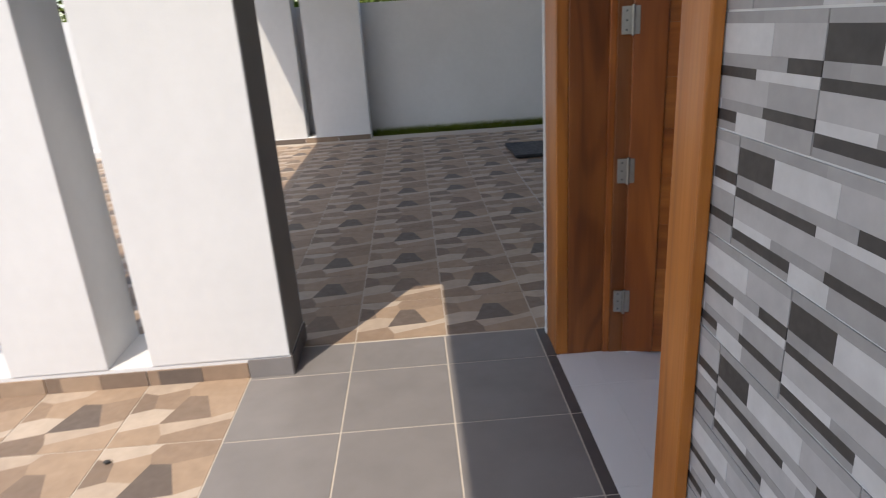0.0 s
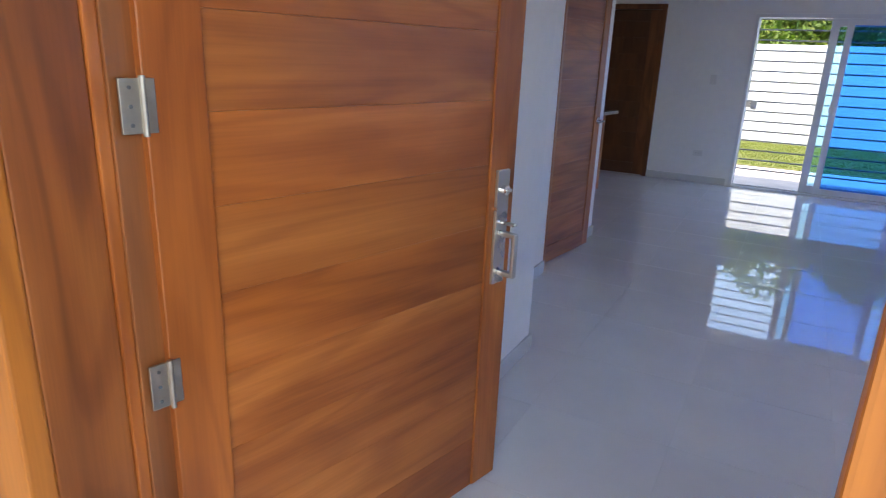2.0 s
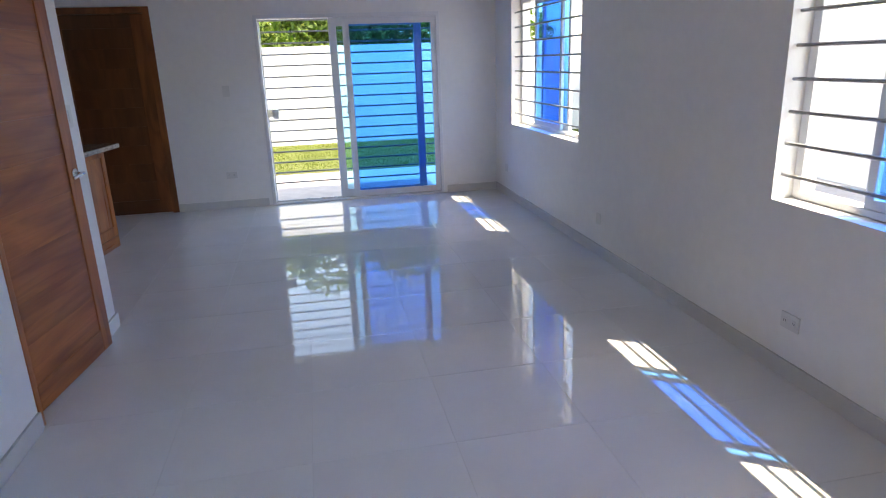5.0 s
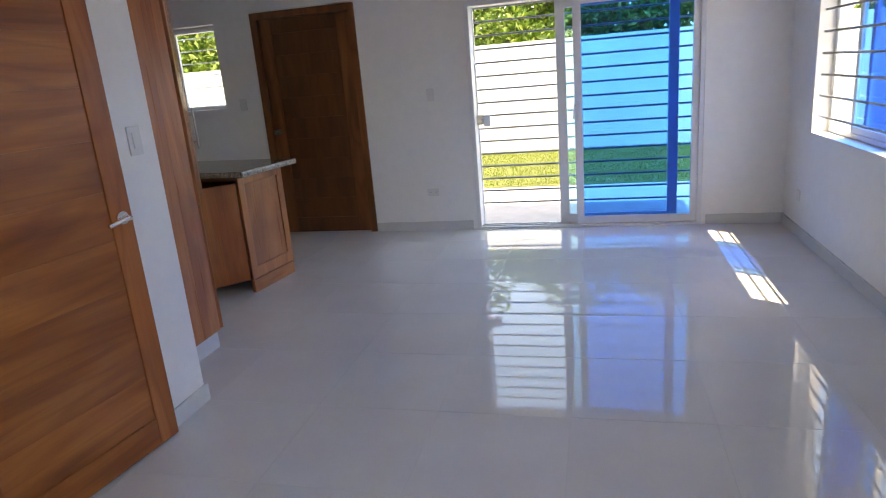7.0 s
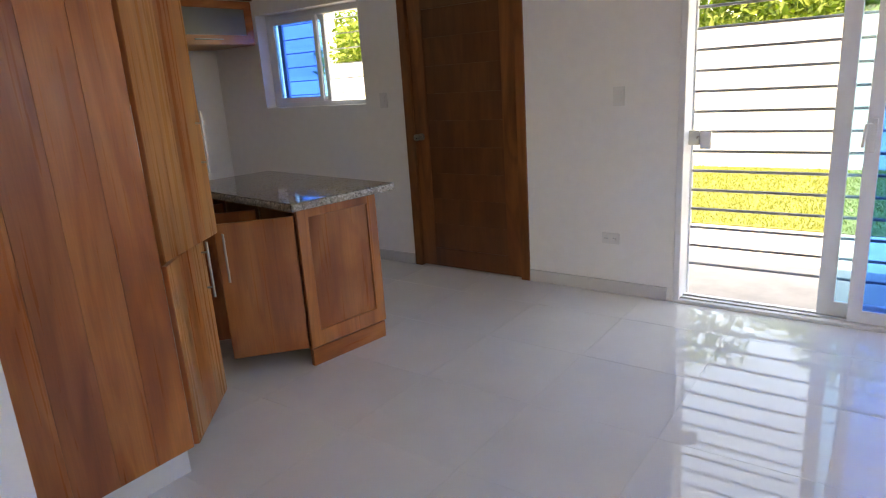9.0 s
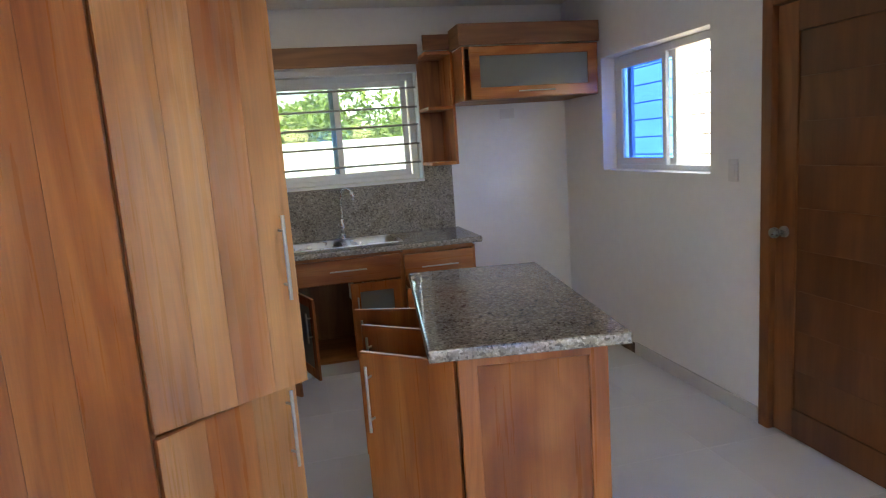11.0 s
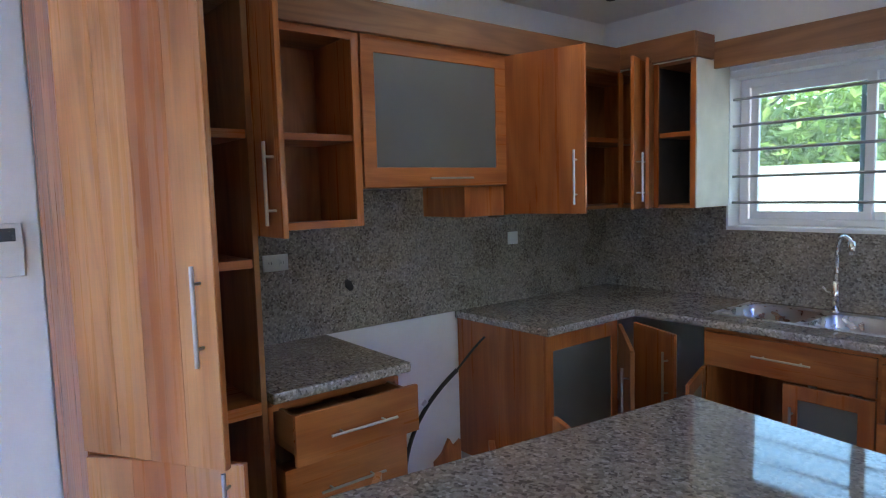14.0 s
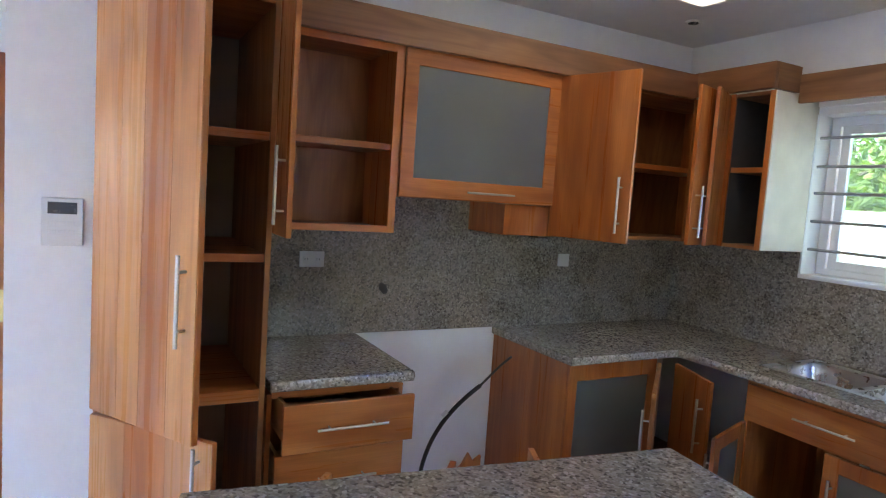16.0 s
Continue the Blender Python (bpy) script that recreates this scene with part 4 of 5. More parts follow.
# sink and tap
sk = thing("sink", pose(6.575, 6.12, CT1), "double-bowl stainless steel sink let into granite", "sink")
bm = bmesh.new()
for d in ((0, 0.845, 0, 0.03), (0, 0.845, 0.38, 0.44), (0, 0.03, 0.03, 0.38), (0.815, 0.845, 0.03, 0.38), (0.405, 0.44, 0.03, 0.38)):
    box(bm, d[0], d[1], d[2], d[3], -0.002, 0.004, 0.0015)
part("rim", bm, "steel", sk)
for x0, x1 in ((0.03, 0.405), (0.44, 0.815)):
    bm = bmesh.new()
    rows_ = []
    for depth, inset in ((0.0, 0.0), (-0.02, 0.006), (-0.14, 0.018), (-0.165, 0.035), (-0.17, 0.06)):
        edge = []
        a0, a1, c0, c1, rad = x0 + inset, x1 - inset, 0.03 + inset, 0.38 - inset, 0.05
        for cx, cy, s in ((a1 - rad, c1 - rad, 0), (a0 + rad, c1 - rad, 90), (a0 + rad, c0 + rad, 180), (a1 - rad, c0 + rad, 270)):
            for k in range(5):
                an = radians(s + 22.5 * k)
                edge.append(bm.verts.new((cx + rad * math.cos(an), cy + rad * math.sin(an), depth)))
        rows_.append(edge)
    for r0, r1 in zip(rows_, rows_[1:]):
        for i in range(len(r0)):
            bm.faces.new((r0[i], r1[i], r1[(i + 1) % len(r0)], r0[(i + 1) % len(r0)]))
    bm.faces.new(rows_[-1])
    bowl = part("bowl", bm, "steel", sk, "", None, True)
    part("drain", rod(bmesh.new(), ((x0 + x1) / 2, 0.205, -0.169), ((x0 + x1) / 2, 0.205, -0.164), 0.04, 18), "chrome", bowl)
tp = thing("kitchen_tap", pose(7.02, 6.53, CT1 + 0.004), "tall chrome swan-neck kitchen tap standing behind a sink", "tap")
part("base", rod(rod(bmesh.new(), (0, 0, 0), (0, 0, 0.012), 0.028, 20), (0, 0, 0.01), (0, 0, 0.16), 0.017, 18), "chrome", tp, "", None, True)
part("spout", tube(bmesh.new(), [Vector((0, 0, 0.15)), Vector((0, 0, 0.29))] + arc((0, 0, 0.29), (0.0, 0.0, 0.40), (0.05, -0.04, 0.41), (0.085, -0.07, 0.36), 9), 0.0125), "chrome", tp, "", None, True)
part("spray_head", rod(bmesh.new(), (0.085, -0.07, 0.37), (0.095, -0.078, 0.305), 0.017, 16), "chrome", tp, "", None, True)
part("lever", tube(bmesh.new(), [Vector((-0.01, -0.01, 0.10)), Vector((-0.03, -0.035, 0.11)), Vector((-0.035, -0.075, 0.14))], 0.006), "chrome", tp, "", None, True)

# the island, askew in the room
isl = unit("island_cabinet", 7.03, 3.484, -8, "timber kitchen island cabinet with three open doors", "")
x0, x1, y0, y1 = 0.106, 0.646, 0.145, 1.30
bm = bmesh.new()
ring(bm, x0, x1, y0 - 0.012, y0 + 0.008, 0.10, 0.90, (0.07, 0.07, 0.09, 0.07))
part("end_frame", bm, "cab_z", isl)
block("end_panel", isl, (x0 + 0.065, x1 - 0.065, y0 - 0.002, y0 + 0.006, 0.18, 0.84), "cab_z", 0.001)
block("base_board", isl, (x0 - 0.005, x1 - 0.02, y0 - 0.02, y0 + 0.01, 0.0, 0.098), "cab_x", 0.003)
block("side", isl, (x1 - 0.02, x1, y0 + 0.01, y1, 0.0, 0.90), "cab_z", 0.002)
block("end_panel", isl, (x0, x1 - 0.02, y1 - 0.02, y1, 0.0, 0.90), "cab_z", 0.002)
block("bottom", isl, (x0, x1 - 0.02, y0 + 0.01, y1 - 0.02, 0.09, 0.11), "inner_x", 0.001)
block("shelf", isl, (x0 + 0.03, x1 - 0.02, y0 + 0.01, y1 - 0.02, 0.49, 0.51), "inner_x", 0.001)
block("top_rail", isl, (x0 + 0.01, x0 + 0.03, y0 + 0.01, y1 - 0.02, 0.86, 0.90), "inner_y", 0.001)
for yy in (0.53, 0.915):
    block("divider", isl, (x0 + 0.012, x1 - 0.02, yy - 0.009, yy + 0.009, 0.11, 0.86), "inner_z", 0.001)
m_i = pose(7.03, 3.484, 0, 0, 0, -8).inverted()
for hy, fx, fy in ((0.165, 6.835, 3.915), (0.545, 6.865, 4.30), (0.93, 6.955, 4.53)):
    lp = Vector((x0 - 0.002, hy, 0.105))
    lq = m_i @ Vector((fx, fy, 0.105))
    ang = math.degrees(math.atan2(lq.y - lp.y, lq.x - lp.x))
    m = Matrix.Translation(lp) @ Matrix.Rotation(radians(ang), 4, "Z")
    dr = part("door", box(bmesh.new(), 0, 0.40, 0.0, 0.019, 0, 0.745, 0.003), "cab_z", isl, "", m)
    bar_handle(dr, (0.355, 0.019, 0.44), (0.355, 0.019, 0.70), (0, 0.032, 0))
worktop_i = worktop("island_worktop", [(0.0, 0.683, 0.0, 1.338, 0.902, 0.945)], "thick speckled granite island top with rough polished edges", 0.008)
worktop_i.matrix_local = pose(7.03, 3.484, 0, 0, 0, -8)
for k, (a, b, out) in enumerate((((0.008, 0), (0.675, 0), (0, -1)), ((0.683, 0.008), (0.683, 1.33), (1, 0)), ((0.675, 1.338), (0.008, 1.338), (0, 1)), ((0, 1.33), (0, 0.008), (-1, 0)))):
    chipped_edge(worktop_i, a, b, out, 0.907, 0.940, 20 + k)

# loose cable in the oven gap
cb = thing("power_cable", pose(0, 0, 0), "black electric cable standing up from the wall behind", "cable")
part("sheath", tube(bmesh.new(), arc((5.64, 4.80, 0.08), (5.68, 4.79, 0.36), (5.74, 4.87, 0.53), (5.83, 5.02, 0.69), 14), 0.011), "black", cb, "", None, True)
part("conductor", tube(bmesh.new(), arc((5.83, 5.02, 0.69), (5.85, 5.06, 0.74), (5.87, 5.10, 0.80), (5.90, 5.15, 0.85), 6), 0.006), "black", cb, "", None, True)
part("tape", rod(bmesh.new(), (5.735, 4.868, 0.515), (5.745, 4.885, 0.54), 0.0125, 12), "plastic", cb, "white tape round the sheath")
part("elbow", tube(bmesh.new(), [Vector((5.55, 4.80, 0.06)), Vector((5.61, 4.80, 0.06)), Vector((5.64, 4.80, 0.09))], 0.013), "black", cb, "", None, True)
of = thing("timber_offcut", pose(5.66, 4.98, 0, 0, 0, 12), "jagged offcut of brown timber leaning in the oven gap", "offcut")
bm = bmesh.new()
vs = [(0, 0), (0.16, 0), (0.16, 0.25), (0.12, 0.22), (0.09, 0.27), (0.05, 0.2), (0.0, 0.16)]
fs = [bm.verts.new((x * 0.3, x, z)) for x, z in vs]
face = bm.faces.new(fs)
ext = bmesh.ops.extrude_face_region(bm, geom=[face])
bmesh.ops.translate(bm, verts=[v for v in ext["geom"] if isinstance(v, bmesh.types.BMVert)], vec=(0.02, -0.006, 0))
bmesh.ops.recalc_face_normals(bm, faces=bm.faces)
part("board", bm, "cab_z", of)


# sockets, switches, the wall controller
def plate(name, m, w, h, label, category, kind):
    th = thing(name, m, label, category)
    block("cover", th, (-w / 2, w / 2, -0.009, -0.0005, -h / 2, h / 2), "plastic", 0.003)
    if kind == "switch":
        block("rocker", th, (-w * 0.22, w * 0.22, -0.013, -0.009, -h * 0.28, h * 0.28), "plastic", 0.002)
    elif kind == "socket":
        for k in (-1, 1):
            bm = bmesh.new()
            box(bm, k * w * 0.24 - 0.014, k * w * 0.24 + 0.014, -0.0115, -0.009, -0.017, 0.017, 0.002)
            o = part("outlet_face", bm, "plastic", th)
            bm = bmesh.new()
            for dx in (-0.006, 0.006):
                box(bm, k * w * 0.24 + dx - 0.0012, k * w * 0.24 + dx + 0.0012, -0.0122, -0.0116, -0.005, 0.006)
            part("slots", bm, "plastic_grey", o)
    else:
        block("lid", th, (-w * 0.36, w * 0.36, -0.011, -0.009, -h * 0.33, h * 0.33), "plastic", 0.001)
    return th


plate("wall_switch", pose(X_EAST, 2.56, 1.315, 0, 0, -90), 0.075, 0.12, "white plastic light switch on a white wall", "switch", "switch")
plate("wall_switch", pose(X_EAST, 4.52, 1.355, 0, 0, -90), 0.075, 0.12, "white plastic light switch beside a brown door", "switch", "switch")
plate("wall_switch", pose(5.42, 2.99, 1.33, 0, 0, 0), 0.08, 0.125, "white plastic light switch beside a room door", "switch", "switch")
plate("wall_socket", pose(X_EAST, 2.61, 0.385, 0, 0, -90), 0.12, 0.075, "white plastic double socket low on a wall", "socket", "socket")
plate("wall_socket", pose(3.90, Y_SOUTH, 0.29, 0, 0, 180), 0.12, 0.08, "white plastic double socket below a window wall", "socket", "socket")
plate("wall_socket", pose(6.05, Y_SOUTH, 0.30, 0, 0, 180), 0.075, 0.09, "white plastic socket low on the window wall", "socket", "blank")
plate("wall_socket", pose(8.55, Y_SOUTH, 0.33, 0, 0, 180), 0.075, 0.09, "white plastic socket near the room corner", "socket", "blank")
plate("wall_socket", pose(8.445, Y_NORTH, 0.416, 0, 0, 0), 0.12, 0.075, "white plastic double socket in the fridge space", "socket", "socket")
plate("junction_cover", pose(8.46, Y_NORTH, 1.82, 0, 0, 0), 0.125, 0.08, "white blank junction cover high on a wall", "cover plate", "blank")
plate("wall_socket", pose(X_WEST + SB, 4.20, 1.292, 0, 0, 90), 0.12, 0.075, "white plastic double socket on a granite splashback", "socket", "socket")
plate("wall_socket", pose(X_WEST + SB, 5.71, 1.303, 0, 0, 90), 0.08, 0.075, "white plastic single socket on a granite splashback", "socket", "blank")
tc = thing("wall_controller", pose(5.555, 3.182, 1.43, 0, 0, 90), "white wall controller with a dark grey display", "thermostat")
block("body", tc, (-0.072, 0.072, -0.024, -0.0005, -0.095, 0.095), "plastic", 0.005)
block("display", tc, (-0.05, 0.05, -0.0262, -0.024, 0.032, 0.078), "plastic_grey", 0.001, "dark grey display")
for i in range(3):
    for j in range(2):
        block("button", tc, (-0.045 + i * 0.033, -0.022 + i * 0.033, -0.026, -0.024, -0.012 - j * 0.035, 0.003 - j * 0.035), "plastic", 0.002)
# white ceiling panel; the glow of its face is added
lp = thing("ceiling_panel", pose(6.76, 5.36, TOP), "large square white ceiling panel with an added faint glow", "ceiling light")
block("frame", lp, (-0.60, 0.60, -0.60, 0.60, -0.022, -0.0005), "alu", 0.004)
block("diffuser", lp, (-0.57, 0.57, -0.57, 0.57, -0.025, -0.022), "lamp", 0.001)
sp = thing("ceiling_sensor", pose(5.93, 6.17, TOP), "small round white ceiling fitting near the corner", "ceiling fitting")
part("ring", rod(bmesh.new(), (0, 0, -0.008), (0, 0, -0.0005), 0.045, 24), "plastic", sp)
part("lens", rod(bmesh.new(), (0, 0, -0.011), (0, 0, -0.008), 0.028, 20), "plastic_grey", sp)


# ---- porch and carport ----
structure("porch_kerb", [(-6.5, -0.575, 2.66, 3.0, -0.01, 0.092)], "outer_wall", 0.003)


def fin(x0, x1, group, y0=2.655, y1=3.0, z0=0.092, end="outer_wall"):
    th = thing("porch_fin", pose(x0, y0, 0), "tall white rendered porch fin on a low kerb" if end == "outer_wall" else "tall white rendered porch fin with a grey side", "pillar", group)
    block("body", th, (0, x1 - x0, 0, y1 - y0, z0, 2.805), "outer_wall", 0.004)
    if end != "outer_wall":
        block("side_face", th, (x1 - x0, x1 - x0 + 0.004, 0.006, y1 - y0, z0, 2.805), "accent", 0.0, "grey painted side")
    return th


fin(-1.18, -0.58, "porch fins", end="accent")
fin(-1.79, -1.37, "porch fins")
fin(-2.55, -2.14, "porch fins")
fin(-3.24, -2.83, "porch fins")
for a, b in ((-1.30, -0.56), (-1.95, -1.42), (-2.62, -2.10)):
    fin(a, b, "carport fins", 8.84, 9.15, 0.075)
structure("carport_kerb", [(-6.5, -0.555, 8.83, 9.16, -0.01, 0.075)], "outer_wall", 0.003)
lid = thing("drain_cover", pose(1.10, 6.82, 0.0, 0, 0, 1), "flat charcoal drain cover lying on the paving", "drain cover")
block("plate", lid, (0.0, 0.70, 0.0, 0.75, 0.012, 0.045), "mat", 0.008)
block("rib", lid, (0.03, 0.67, 0.03, 0.06, 0.0, 0.012), "mat", 0.002)
block("rib", lid, (0.03, 0.67, 0.69, 0.72, 0.0, 0.012), "mat", 0.002)
bm = bmesh.new()
bmesh.ops.create_icosphere(bm, subdivisions=1, radius=0.014, matrix=Matrix.Translation((-1.16, 2.12, 0.006)) @ Matrix.Diagonal((1.2, 0.8, 0.6, 1)))
tagged(part("pebble", bm, "black"), "small dark pebble on sunlit paving", "pebble")


# ---- garden and distance ----
def leaf_mesh(name, clumps, n, size, seed, mat="leaf"):
    """Many small bent leaves scattered in the given ellipsoids (centre, radii)."""
    rng = np.random.default_rng(seed)
    vol = np.array([c[3] * c[4] * c[5] for c in clumps]) ** 0.67
    pick = rng.choice(len(clumps), n, p=vol / vol.sum())
    c = np.array(clumps)[pick]
    d = rng.normal(size=(n, 3))
    d /= np.linalg.norm(d, axis=1)[:, None]
    p = c[:, :3] + d * c[:, 3:] * (rng.uniform(0.55, 1.08, (n, 1)))
    a = rng.normal(size=(n, 3)) + d * 0.6
    a /= np.linalg.norm(a, axis=1)[:, None]
    b = np.cross(a, rng.normal(size=(n, 3)))
    b /= np.linalg.norm(b, axis=1)[:, None]
    up = np.cross(a, b)
    s = size * rng.uniform(0.6, 1.4, (n, 1))
    v = np.stack([p - a * s, p + b * s * 0.42 + up * s * 0.12, p + a * s, p - b * s * 0.42 + up * s * 0.12], 1).reshape(-1, 3)
    f = np.arange(n * 4).reshape(-1, 4)
    me = bpy.data.meshes.new(name)
    me.from_pydata(v.tolist(), [], f.tolist())
    me.materials.append(MAT[mat])
    return me


def tree(x, y, seed, scale, tall, label):
    rng = random.Random(seed)
    th = thing("tree", pose(x, y, -0.06, 0, 0, rng.uniform(0, 360)), label, "tree", "trees behind the yard walls")
    bm = bmesh.new()
    rod_n = 6
    pts = [Vector((0.05 * math.sin(i), 0.05 * math.cos(i * 1.3), tall * 0.75 * i / rod_n)) for i in range(rod_n + 1)]
    for i, (a, b) in enumerate(zip(pts, pts[1:])):
        dd = b - a
        mm = Matrix.Translation((a + b) / 2) @ dd.to_track_quat("Z", "Y").to_matrix().to_4x4()
        r0 = 0.13 * scale * (1 - i / 8)
        bmesh.ops.create_cone(bm, cap_ends=True, segments=8, radius1=r0, radius2=r0 * 0.88, depth=dd.length * 1.02, matrix=mm)
    clumps = []
    for i in range(9):
        an = rng.uniform(0, 6.28)
        r = rng.uniform(0.3, 1.25) * scale
        z = tall * rng.uniform(0.45, 0.98)
        tip = Vector((r * math.cos(an), r * math.sin(an), z))
        start = pts[rng.randint(2, rod_n - 1)]
        rod(bm, start, tip, 0.03 * scale, 6)
        clumps.append((*tip, *(scale * rng.uniform(0.45, 0.85) for _ in range(2)), scale * rng.uniform(0.35, 0.6)))
    part("trunk", bm, "bark", th)
    crown = new("crown", leaf_mesh("crown", clumps, 5200, 0.085, seed))
    crown.parent = th
    return th


spot = 0
for x, y, s, h in ((17.3, -2.0, 1.15, 3.3), (17.6, 0.2, 1.25, 3.7), (17.2, 1.9, 1.1, 3.2), (17.9, 3.4, 1.3, 3.9), (17.2, 5.2, 1.15, 3.3), (17.6, 7.2, 1.25, 3.6), (17.2, 9.0, 1.1, 3.3),
                   (3.6, 12.6, 1.2, 2.6), (5.0, 13.3, 1.3, 2.9), (6.6, 12.7, 1.1, 2.35), (8.2, 13.4, 1.2, 2.7), (2.4, 14.0, 1.4, 3.2), (9.9, 12.8, 1.1, 2.6),
                   (17.4, 10.8, 1.2, 3.6), (18.6, 12.6, 1.4, 4.0), (-3.0, 12.0, 1.2, 3.2), (-0.6, 12.2, 1.2, 3.0), (1.4, 11.9, 1.1, 3.0), (3.0, 12.3, 1.2, 3.2), (-5.0, 12.1, 1.2, 3.4)):
    spot += 1
    tree(x, y, spot, s, h, "leafy bright green tree behind a white yard wall")
low = [(16.3, y, 1.55, 0.6, 0.8, 0.75) for y in np.arange(-2.5, 11.5, 0.75)]
low += [(x, 11.9, 1.35, 0.8, 0.6, 0.75) for x in np.arange(1.0, 11.5, 0.75)]
low += [(x, 10.1, 1.25, 0.8, 0.45, 0.62) for x in np.arange(-6.0, 4.0, 0.75)]
low = [(a, b, c + 0.25 * math.sin(3.1 * (a + b)), d, e, f) for a, b, c, d, e, f in low]
tagged(new("hedge", leaf_mesh("hedge", low, 38000, 0.075, 77)), "dense green hedge along the yard walls", "hedge", "", "stuff")


def blades(name, x0, x1, y0, y1, n, hgt, seed):
    rng = np.random.default_rng(seed)
    p = np.stack([rng.uniform(x0, x1, n), rng.uniform(y0, y1, n), np.full(n, -0.02)], 1)
    an = rng.uniform(0, 6.28, n)
    w = 0.003 + 0.002 * rng.random(n)
    side = np.stack([np.cos(an) * w, np.sin(an) * w, np.zeros(n)], 1)
    tip = p + np.stack([rng.normal(0, 0.02, n), rng.normal(0, 0.02, n), hgt * rng.uniform(0.5, 1.3, n)], 1)
    v = np.stack([p - side, p + side, tip], 1).reshape(-1, 3)
    me = bpy.data.meshes.new(name)
    me.from_pydata(v.tolist(), [], np.arange(n * 3).reshape(-1, 3).tolist())
    me.materials.append(MAT["grass"])
    return me


tagged(new("grass", blades("grass", 11.3, 14.9, -4.5, 8.0, 80000, 0.035, 5)), "short bright green lawn grass", "grass", "", "stuff")
tagged(new("grass", blades("grass_edge", -0.55, 4.0, 9.02, 9.22, 9000, 0.10, 6)), "strip of green grass below a white wall", "grass", "", "stuff")

far = thing("neighbour_house", pose(11.0, 13.0, -0.06), "cream rendered neighbouring house behind the yard wall", "house")
block("wall", far, (0, 6.1, 0, 6.0, 0, 5.2), "outer_wall", 0.01)
block("roof", far, (-0.3, 6.4, -0.3, 6.3, 5.2, 5.4), "outer_wall", 0.01)
nb = thing("neighbour_house", pose(3.2, 17.5, -0.06), "white neighbouring house with louvred windows among trees", "house")
block("wall", nb, (0, 4.5, 0, 5.0, 0, 3.6), "outer_wall", 0.01)
block("roof", nb, (-0.3, 4.8, -0.3, 5.3, 3.6, 3.8), "outer_wall", 0.01)
for x in (0.7, 2.6):
    wdw = block("window", nb, (x, x + 1.1, -0.03, -0.001, 1.4, 2.6), "alu", 0.004)
    for i in range(9):
        block("slat", wdw, (x + 0.06, x + 1.04, -0.05, -0.031, 1.47 + i * 0.12, 1.53 + i * 0.12), "dark_bar", 0.001)


# ---- pieces: tiles ----
def shared(name, build, mats):
    bm = bmesh.new()
    build(bm)
    me = bpy.data.meshes.new(name)
    bm.to_mesh(me)
    bm.free()
    for m in mats:
        me.materials.append(MAT[m])
    return me


def piece(name, me, parent, m):
    ob = new(name, me)
    ob.parent = parent
    ob.matrix_local = m
    return ob


FLOOR = bpy.data.objects["floor"]
G = 0.0012
STEP = 0.60
floor_meshes = {}
xs = [0.60] + [round(5.555 + STEP * i, 4) for i in range(-8, 6)] + [9.0]
ys = [-0.53] + [round(1.17 + STEP * i, 4) for i in range(-2, 10)] + [6.64]
for a, b in zip(xs, xs[1:]):
    for c, d in zip(ys, ys[1:]):
        if (a < 0.7 and not (1.2 < d and c < 2.6)) or (b <= 3.07 and c >= 2.95) or (3.3 < a and b < 5.3 and c > 3.3):
            continue
        cc, dd = (max(c, 1.2), min(d, 2.63)) if a < 0.7 else (c, d)
        if dd - cc < 0.02 or b - a < 0.02:
            continue
        key = (round(b - a, 3), round(dd - cc, 3))
        if key not in floor_meshes:
            floor_meshes[key] = shared("floor_tile", lambda bm: box(bm, G, key[0] - G, G, key[1] - G, -0.008, 0.0, 0.0006), ["floor"])
        piece("tile", floor_meshes[key], FLOOR, Matrix.Translation((a, cc, 0)))

PORCH = bpy.data.objects["porch_base"]
P = 0.445
grey_meshes = {}


def grey_piece(x0, x1, y0, y1, mat):
    key = (round(x1 - x0, 3), round(y1 - y0, 3), mat)
    if key not in grey_meshes:
        grey_meshes[key] = shared("grey_tile", lambda bm: box(bm, 0.003, key[0] - 0.003, 0.003, key[1] - 0.003, -0.008, 0.0, 0.001), [mat])
    piece("tile", grey_meshes[key], PORCH, Matrix.Translation((x0, y0, 0)))


gx = [-0.765, -0.32, 0.113, 0.555]
gy = [2.90, 2.63] + [2.63 - P * i for i in range(1, 14)]
for a, b in zip(gx, gx[1:]):
    for d, c in zip(gy, gy[1:]):
        grey_piece(a, b, c, d, "grey_tile")
for d, c in zip(gy, gy[1:]):
    grey_piece(0.555, 0.603 if c < 2.6 else 0.62, c, d, "dark_tile")


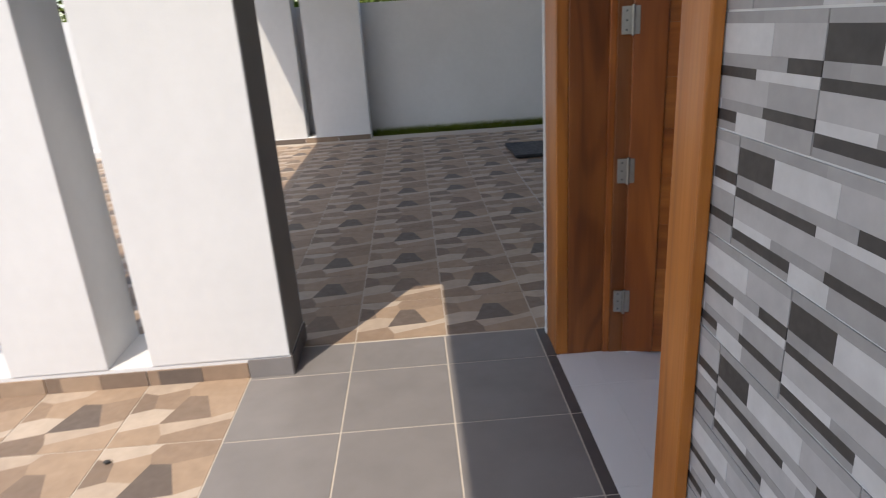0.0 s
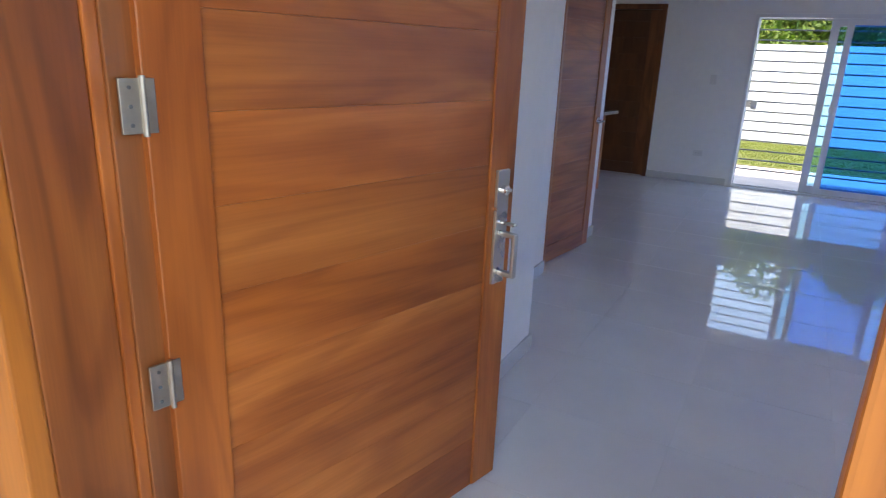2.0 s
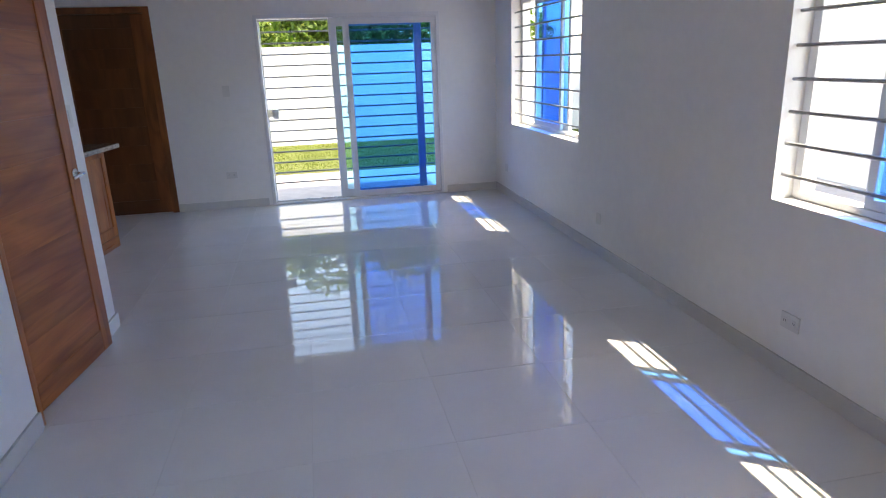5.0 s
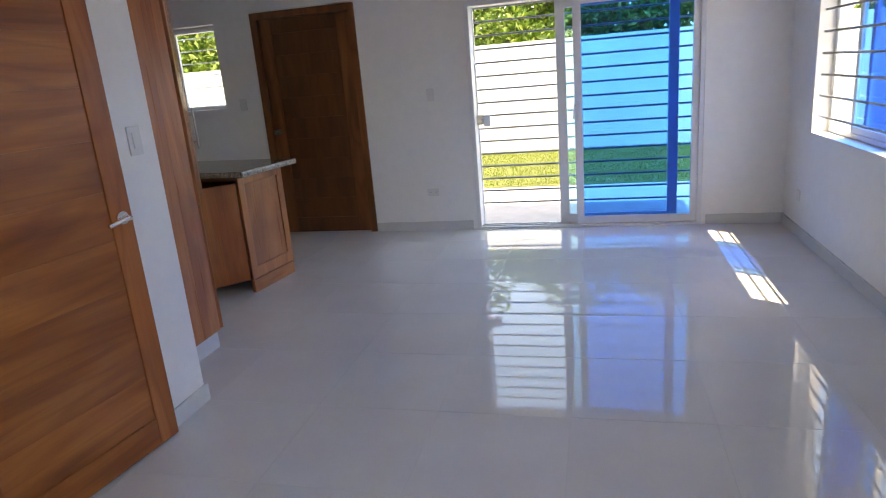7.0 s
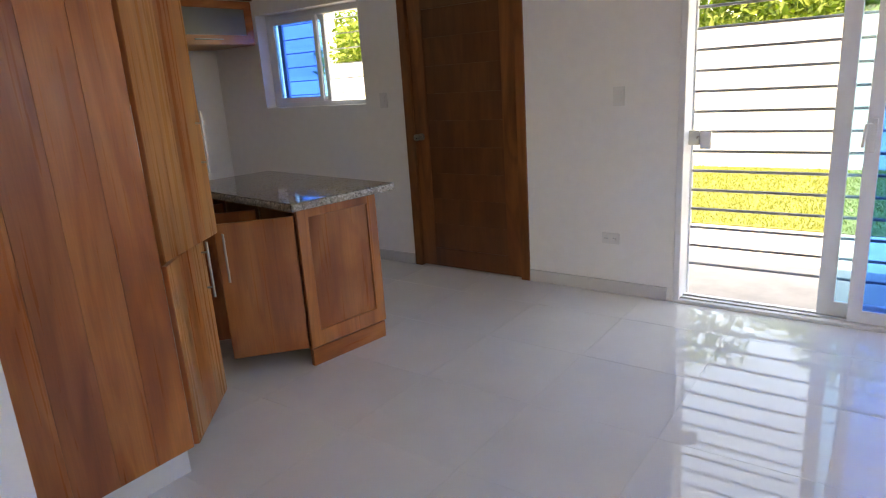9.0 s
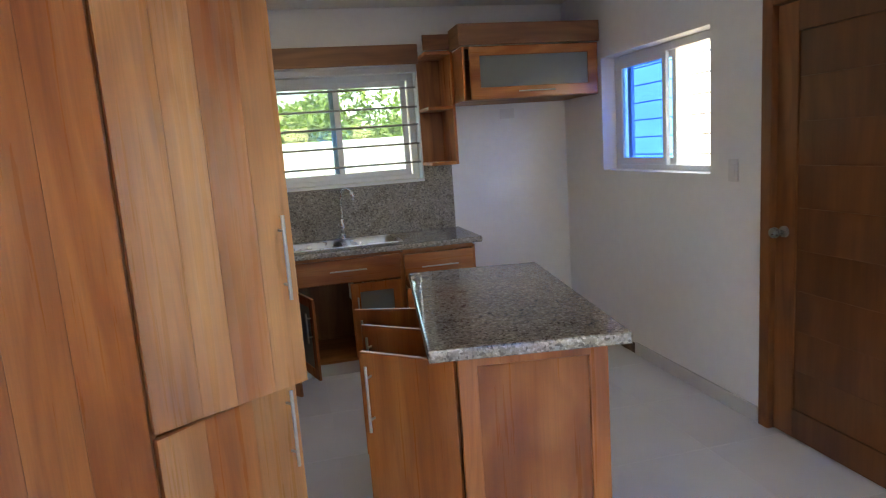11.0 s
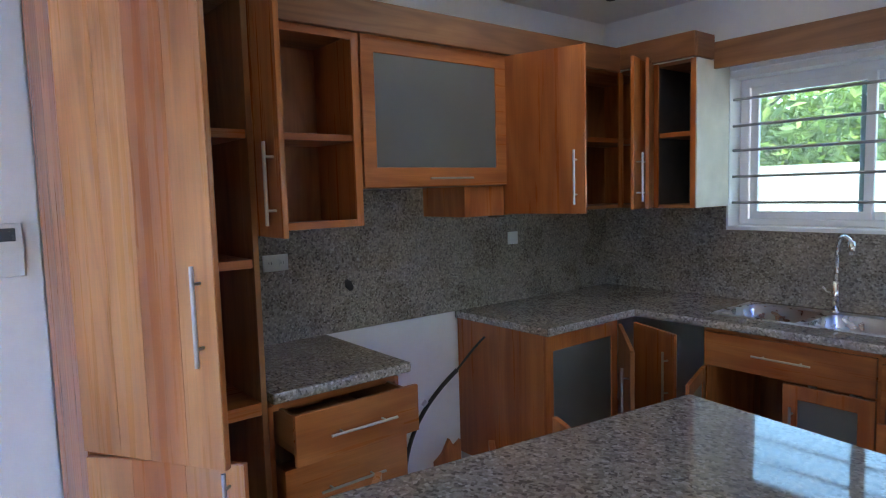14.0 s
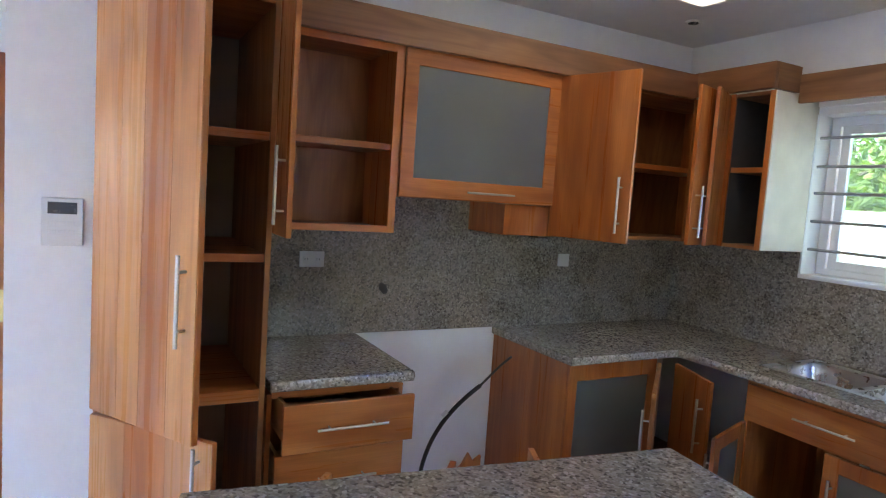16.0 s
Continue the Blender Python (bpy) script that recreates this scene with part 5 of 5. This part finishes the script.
def pattern(bm, variant):
    """A paving tile of slanted stones in several browns round a dark hat-shaped one."""
    g, s = 0.003, P - 0.003
    w = s - g
    stones = (((0.34, 0.30), (0.80, 0.34), (0.66, 0.72), (0.48, 0.74), (0.41, 0.52)), ((0.34, 0.30), (0.42, 0.12), (1, 0.30), (1, 0.42), (0.80, 0.34)),
              ((0.42, 0.12), (0.42, 0), (1, 0), (1, 0.30)), ((0, 0), (0.42, 0), (0.42, 0.12), (0.34, 0.30), (0, 0.22)), ((0, 0.22), (0.34, 0.30), (0.41, 0.52), (0.20, 0.56), (0, 0.50)),
              ((0, 0.50), (0.20, 0.56), (0.16, 0.80), (0, 0.86)), ((0.20, 0.56), (0.41, 0.52), (0.48, 0.74), (0.44, 0.88), (0.16, 0.80)), ((0.80, 0.34), (1, 0.42), (1, 0.80), (0.66, 0.72)),
              ((0, 0.86), (0.16, 0.80), (0.44, 0.88), (0.50, 1), (0, 1)), ((0.44, 0.88), (0.48, 0.74), (0.66, 0.72), (1, 0.80), (1, 1), (0.50, 1)))
    tones = ((4, 5, 0, 1, 2, 3, 0, 0, 5, 1), (3, 2, 1, 0, 5, 3, 1, 0, 2, 0), (4, 2, 0, 3, 5, 1, 0, 1, 2, 0))[variant]
    seen = {}

    def vert(x, y, z):
        k = (round(x, 4), round(y, 4), z)
        if k not in seen:
            seen[k] = bm.verts.new((g + x * w, g + y * w, z))
        return seen[k]

    for outline, tone in zip(stones, tones):
        f = bm.faces.new([vert(x, y, 0.0) for x, y in outline])
        f.material_index = tone
    for a, b in (((0, 0), (1, 0)), ((1, 0), (1, 1)), ((1, 1), (0, 1)), ((0, 1), (0, 0))):
        f = bm.faces.new([bm.verts.new((g + p[0] * w, g + p[1] * w, z)) for p, z in ((a, -0.0002), (a, -0.008), (b, -0.008), (b, -0.0002))])
        f.material_index = 1


TANS = ["tan0", "tan1", "tan2", "tan3", "tan4", "tan5"]
pattern_meshes = [shared("paving_tile", lambda bm, v=v: pattern(bm, v), TANS) for v in (0, 1, 2)]
for i in range(-12, 9):
    for j in range(-15, 14):
        x, y = -0.32 + P * i, 2.91 + P * j
        if y >= 2.9:
            if y + P > 9.02 + 0.05 or (x > 0.17 and y < 2.9) or x > 3.6:
                continue
        else:
            y = 2.655 - P * (-j)
            if x + P > -0.74 or y < -3.5:
                continue
        piece("tile", pattern_meshes[(i * 2 + j) % 3], PORCH, Matrix.Translation((x, y, 0)))
# skirting tiles on the kerb
kerb = bpy.data.objects["porch_kerb"]
for i in range(6):
    x = -0.765 - P * (i + 1)
    me = shared("kerb_tile", lambda bm: box(bm, 0.003, P - 0.003, 0.0, 0.008, 0.0, 0.072, 0.001), [TANS[(1, 3, 0, 4, 1, 0)[i]]])
    piece("tile", me, kerb, Matrix.Translation((x, 2.651, 0)))
    me = shared("kerb_patch", lambda bm: box(bm, 0.05 + 0.02 * i, 0.24, -0.0015, 0.0, 0.0, 0.070, 0.0), [TANS[(4, 0, 3, 1, 3, 4)[i]]])
    piece("tile", me, kerb, Matrix.Translation((x, 2.651, 0)))
piece("tile", shared("kerb_tile_grey", lambda bm: box(bm, 0.0, 0.19, 0.0, 0.008, 0.0, 0.085, 0.001), ["grey_tile"]), kerb, Matrix.Translation((-0.765, 2.651, 0)))
piece("tile", shared("kerb_tile_dark", lambda bm: box(bm, 0.0, 0.008, 0.0, 0.35, 0.0, 0.088, 0.001), ["dark_tile"]), kerb, Matrix.Translation((-0.575, 2.651, 0)))
ck = bpy.data.objects["carport_kerb"]
for i in range(7):
    me = shared("carport_kerb_tile", lambda bm: box(bm, 0.003, P - 0.003, 0.0, 0.008, 0.0, 0.065, 0.001), [TANS[(3, 1, 4, 0, 3, 1, 0)[i]]])
    piece("tile", me, ck, Matrix.Translation((-0.555 - P * (i + 1), 8.822, 0)))


# ---- the clad front wall ----
TL, TH = 0.417, 0.2085


def facade(bm):
    """One printed cladding tile, of strips in greys; strips are proud of each other by a hair. x runs along the wall, z up."""
    rows = ((0.000, 0.015, ((0.189, 4), (0.29, 2), (0.417, 0))), (0.015, 0.036, ((0.189, 3), (0.29, 2), (0.417, 0))), (0.036, 0.055, ((0.13, 2), (0.276, 4), (0.417, 3))),
            (0.055, 0.097, ((0.285, 1), (0.417, 0))), (0.097, 0.115, ((0.242, 3), (0.417, 2))), (0.115, 0.138, ((0.06, 4), (0.332, 0), (0.417, 3))),
            (0.138, 0.189, ((0.116, 3), (0.283, 2), (0.417, 1))), (0.189, 0.2085, ((0.25, 4), (0.417, 0))))
    lay = []
    for z0, z1, strips in rows:
        x0 = 0.0
        for x1, tone in strips:
            lay.append((x0 / TL, z0 / TH, x1 / TL, z1 / TH, tone))
            x0 = x1
    for k, (x0, z0, x1, z1, tone) in enumerate(lay):
        dep = 0.0003 * (k % 3)
        n0 = len(bm.faces)
        box(bm, 0.0018 + x0 * (TL - 0.0036), 0.0018 + x1 * (TL - 0.0036), -0.010 - dep, 0.0, 0.002 + z0 * (TH - 0.004), 0.002 + z1 * (TH - 0.004))
        bm.faces.ensure_lookup_table()
        for f in bm.faces[n0:]:
            f.material_index = tone


wf = bpy.data.objects["wall_front"]
tagged(structure("wall_cladding_joint", [(0.6265, 0.6445, -0.73, 1.352, 0, 2.80), (0.6265, 0.6445, 1.352, 2.9, 2.23, 2.80)], "fac_joint"))
fac_meshes = [shared("cladding_tile", facade, ["fac0", "fac1", "fac2", "fac3", "fac4"])]
cut_meshes = {}
for r in range(-1, 14):
    z = 1.209 - 0.2085 * 6 + 0.2085 * (r + 1)
    first = 1.249 if r % 2 == 0 else 1.460
    for k in range(-1, 6):
        y1 = first - k * TL
        y0 = y1 - TL
        if y0 > 1.30 or y1 < -0.7 or z < -0.15 or z > 2.7:
            continue
        if y1 > 1.354:
            wdt = 1.352 - y0
            key = round(wdt, 3)

            def cut(bm, wdt=wdt):
                facade(bm)
                geom = bm.verts[:] + bm.edges[:] + bm.faces[:]
                bmesh.ops.bisect_plane(bm, geom=geom, plane_co=(TL - wdt, 0, 0), plane_no=(1, 0, 0), clear_inner=True)

            if key not in cut_meshes:
                cut_meshes[key] = shared("cladding_cut_tile", cut, ["fac0", "fac1", "fac2", "fac3", "fac4"])
            me = cut_meshes[key]
        else:
            me = fac_meshes[0]
        # local x runs towards -y, the face looks to -x
        piece("tile", me, wf, Matrix.Translation((0.634, y1, z)) @ Matrix.Rotation(radians(-90), 4, "Z"))
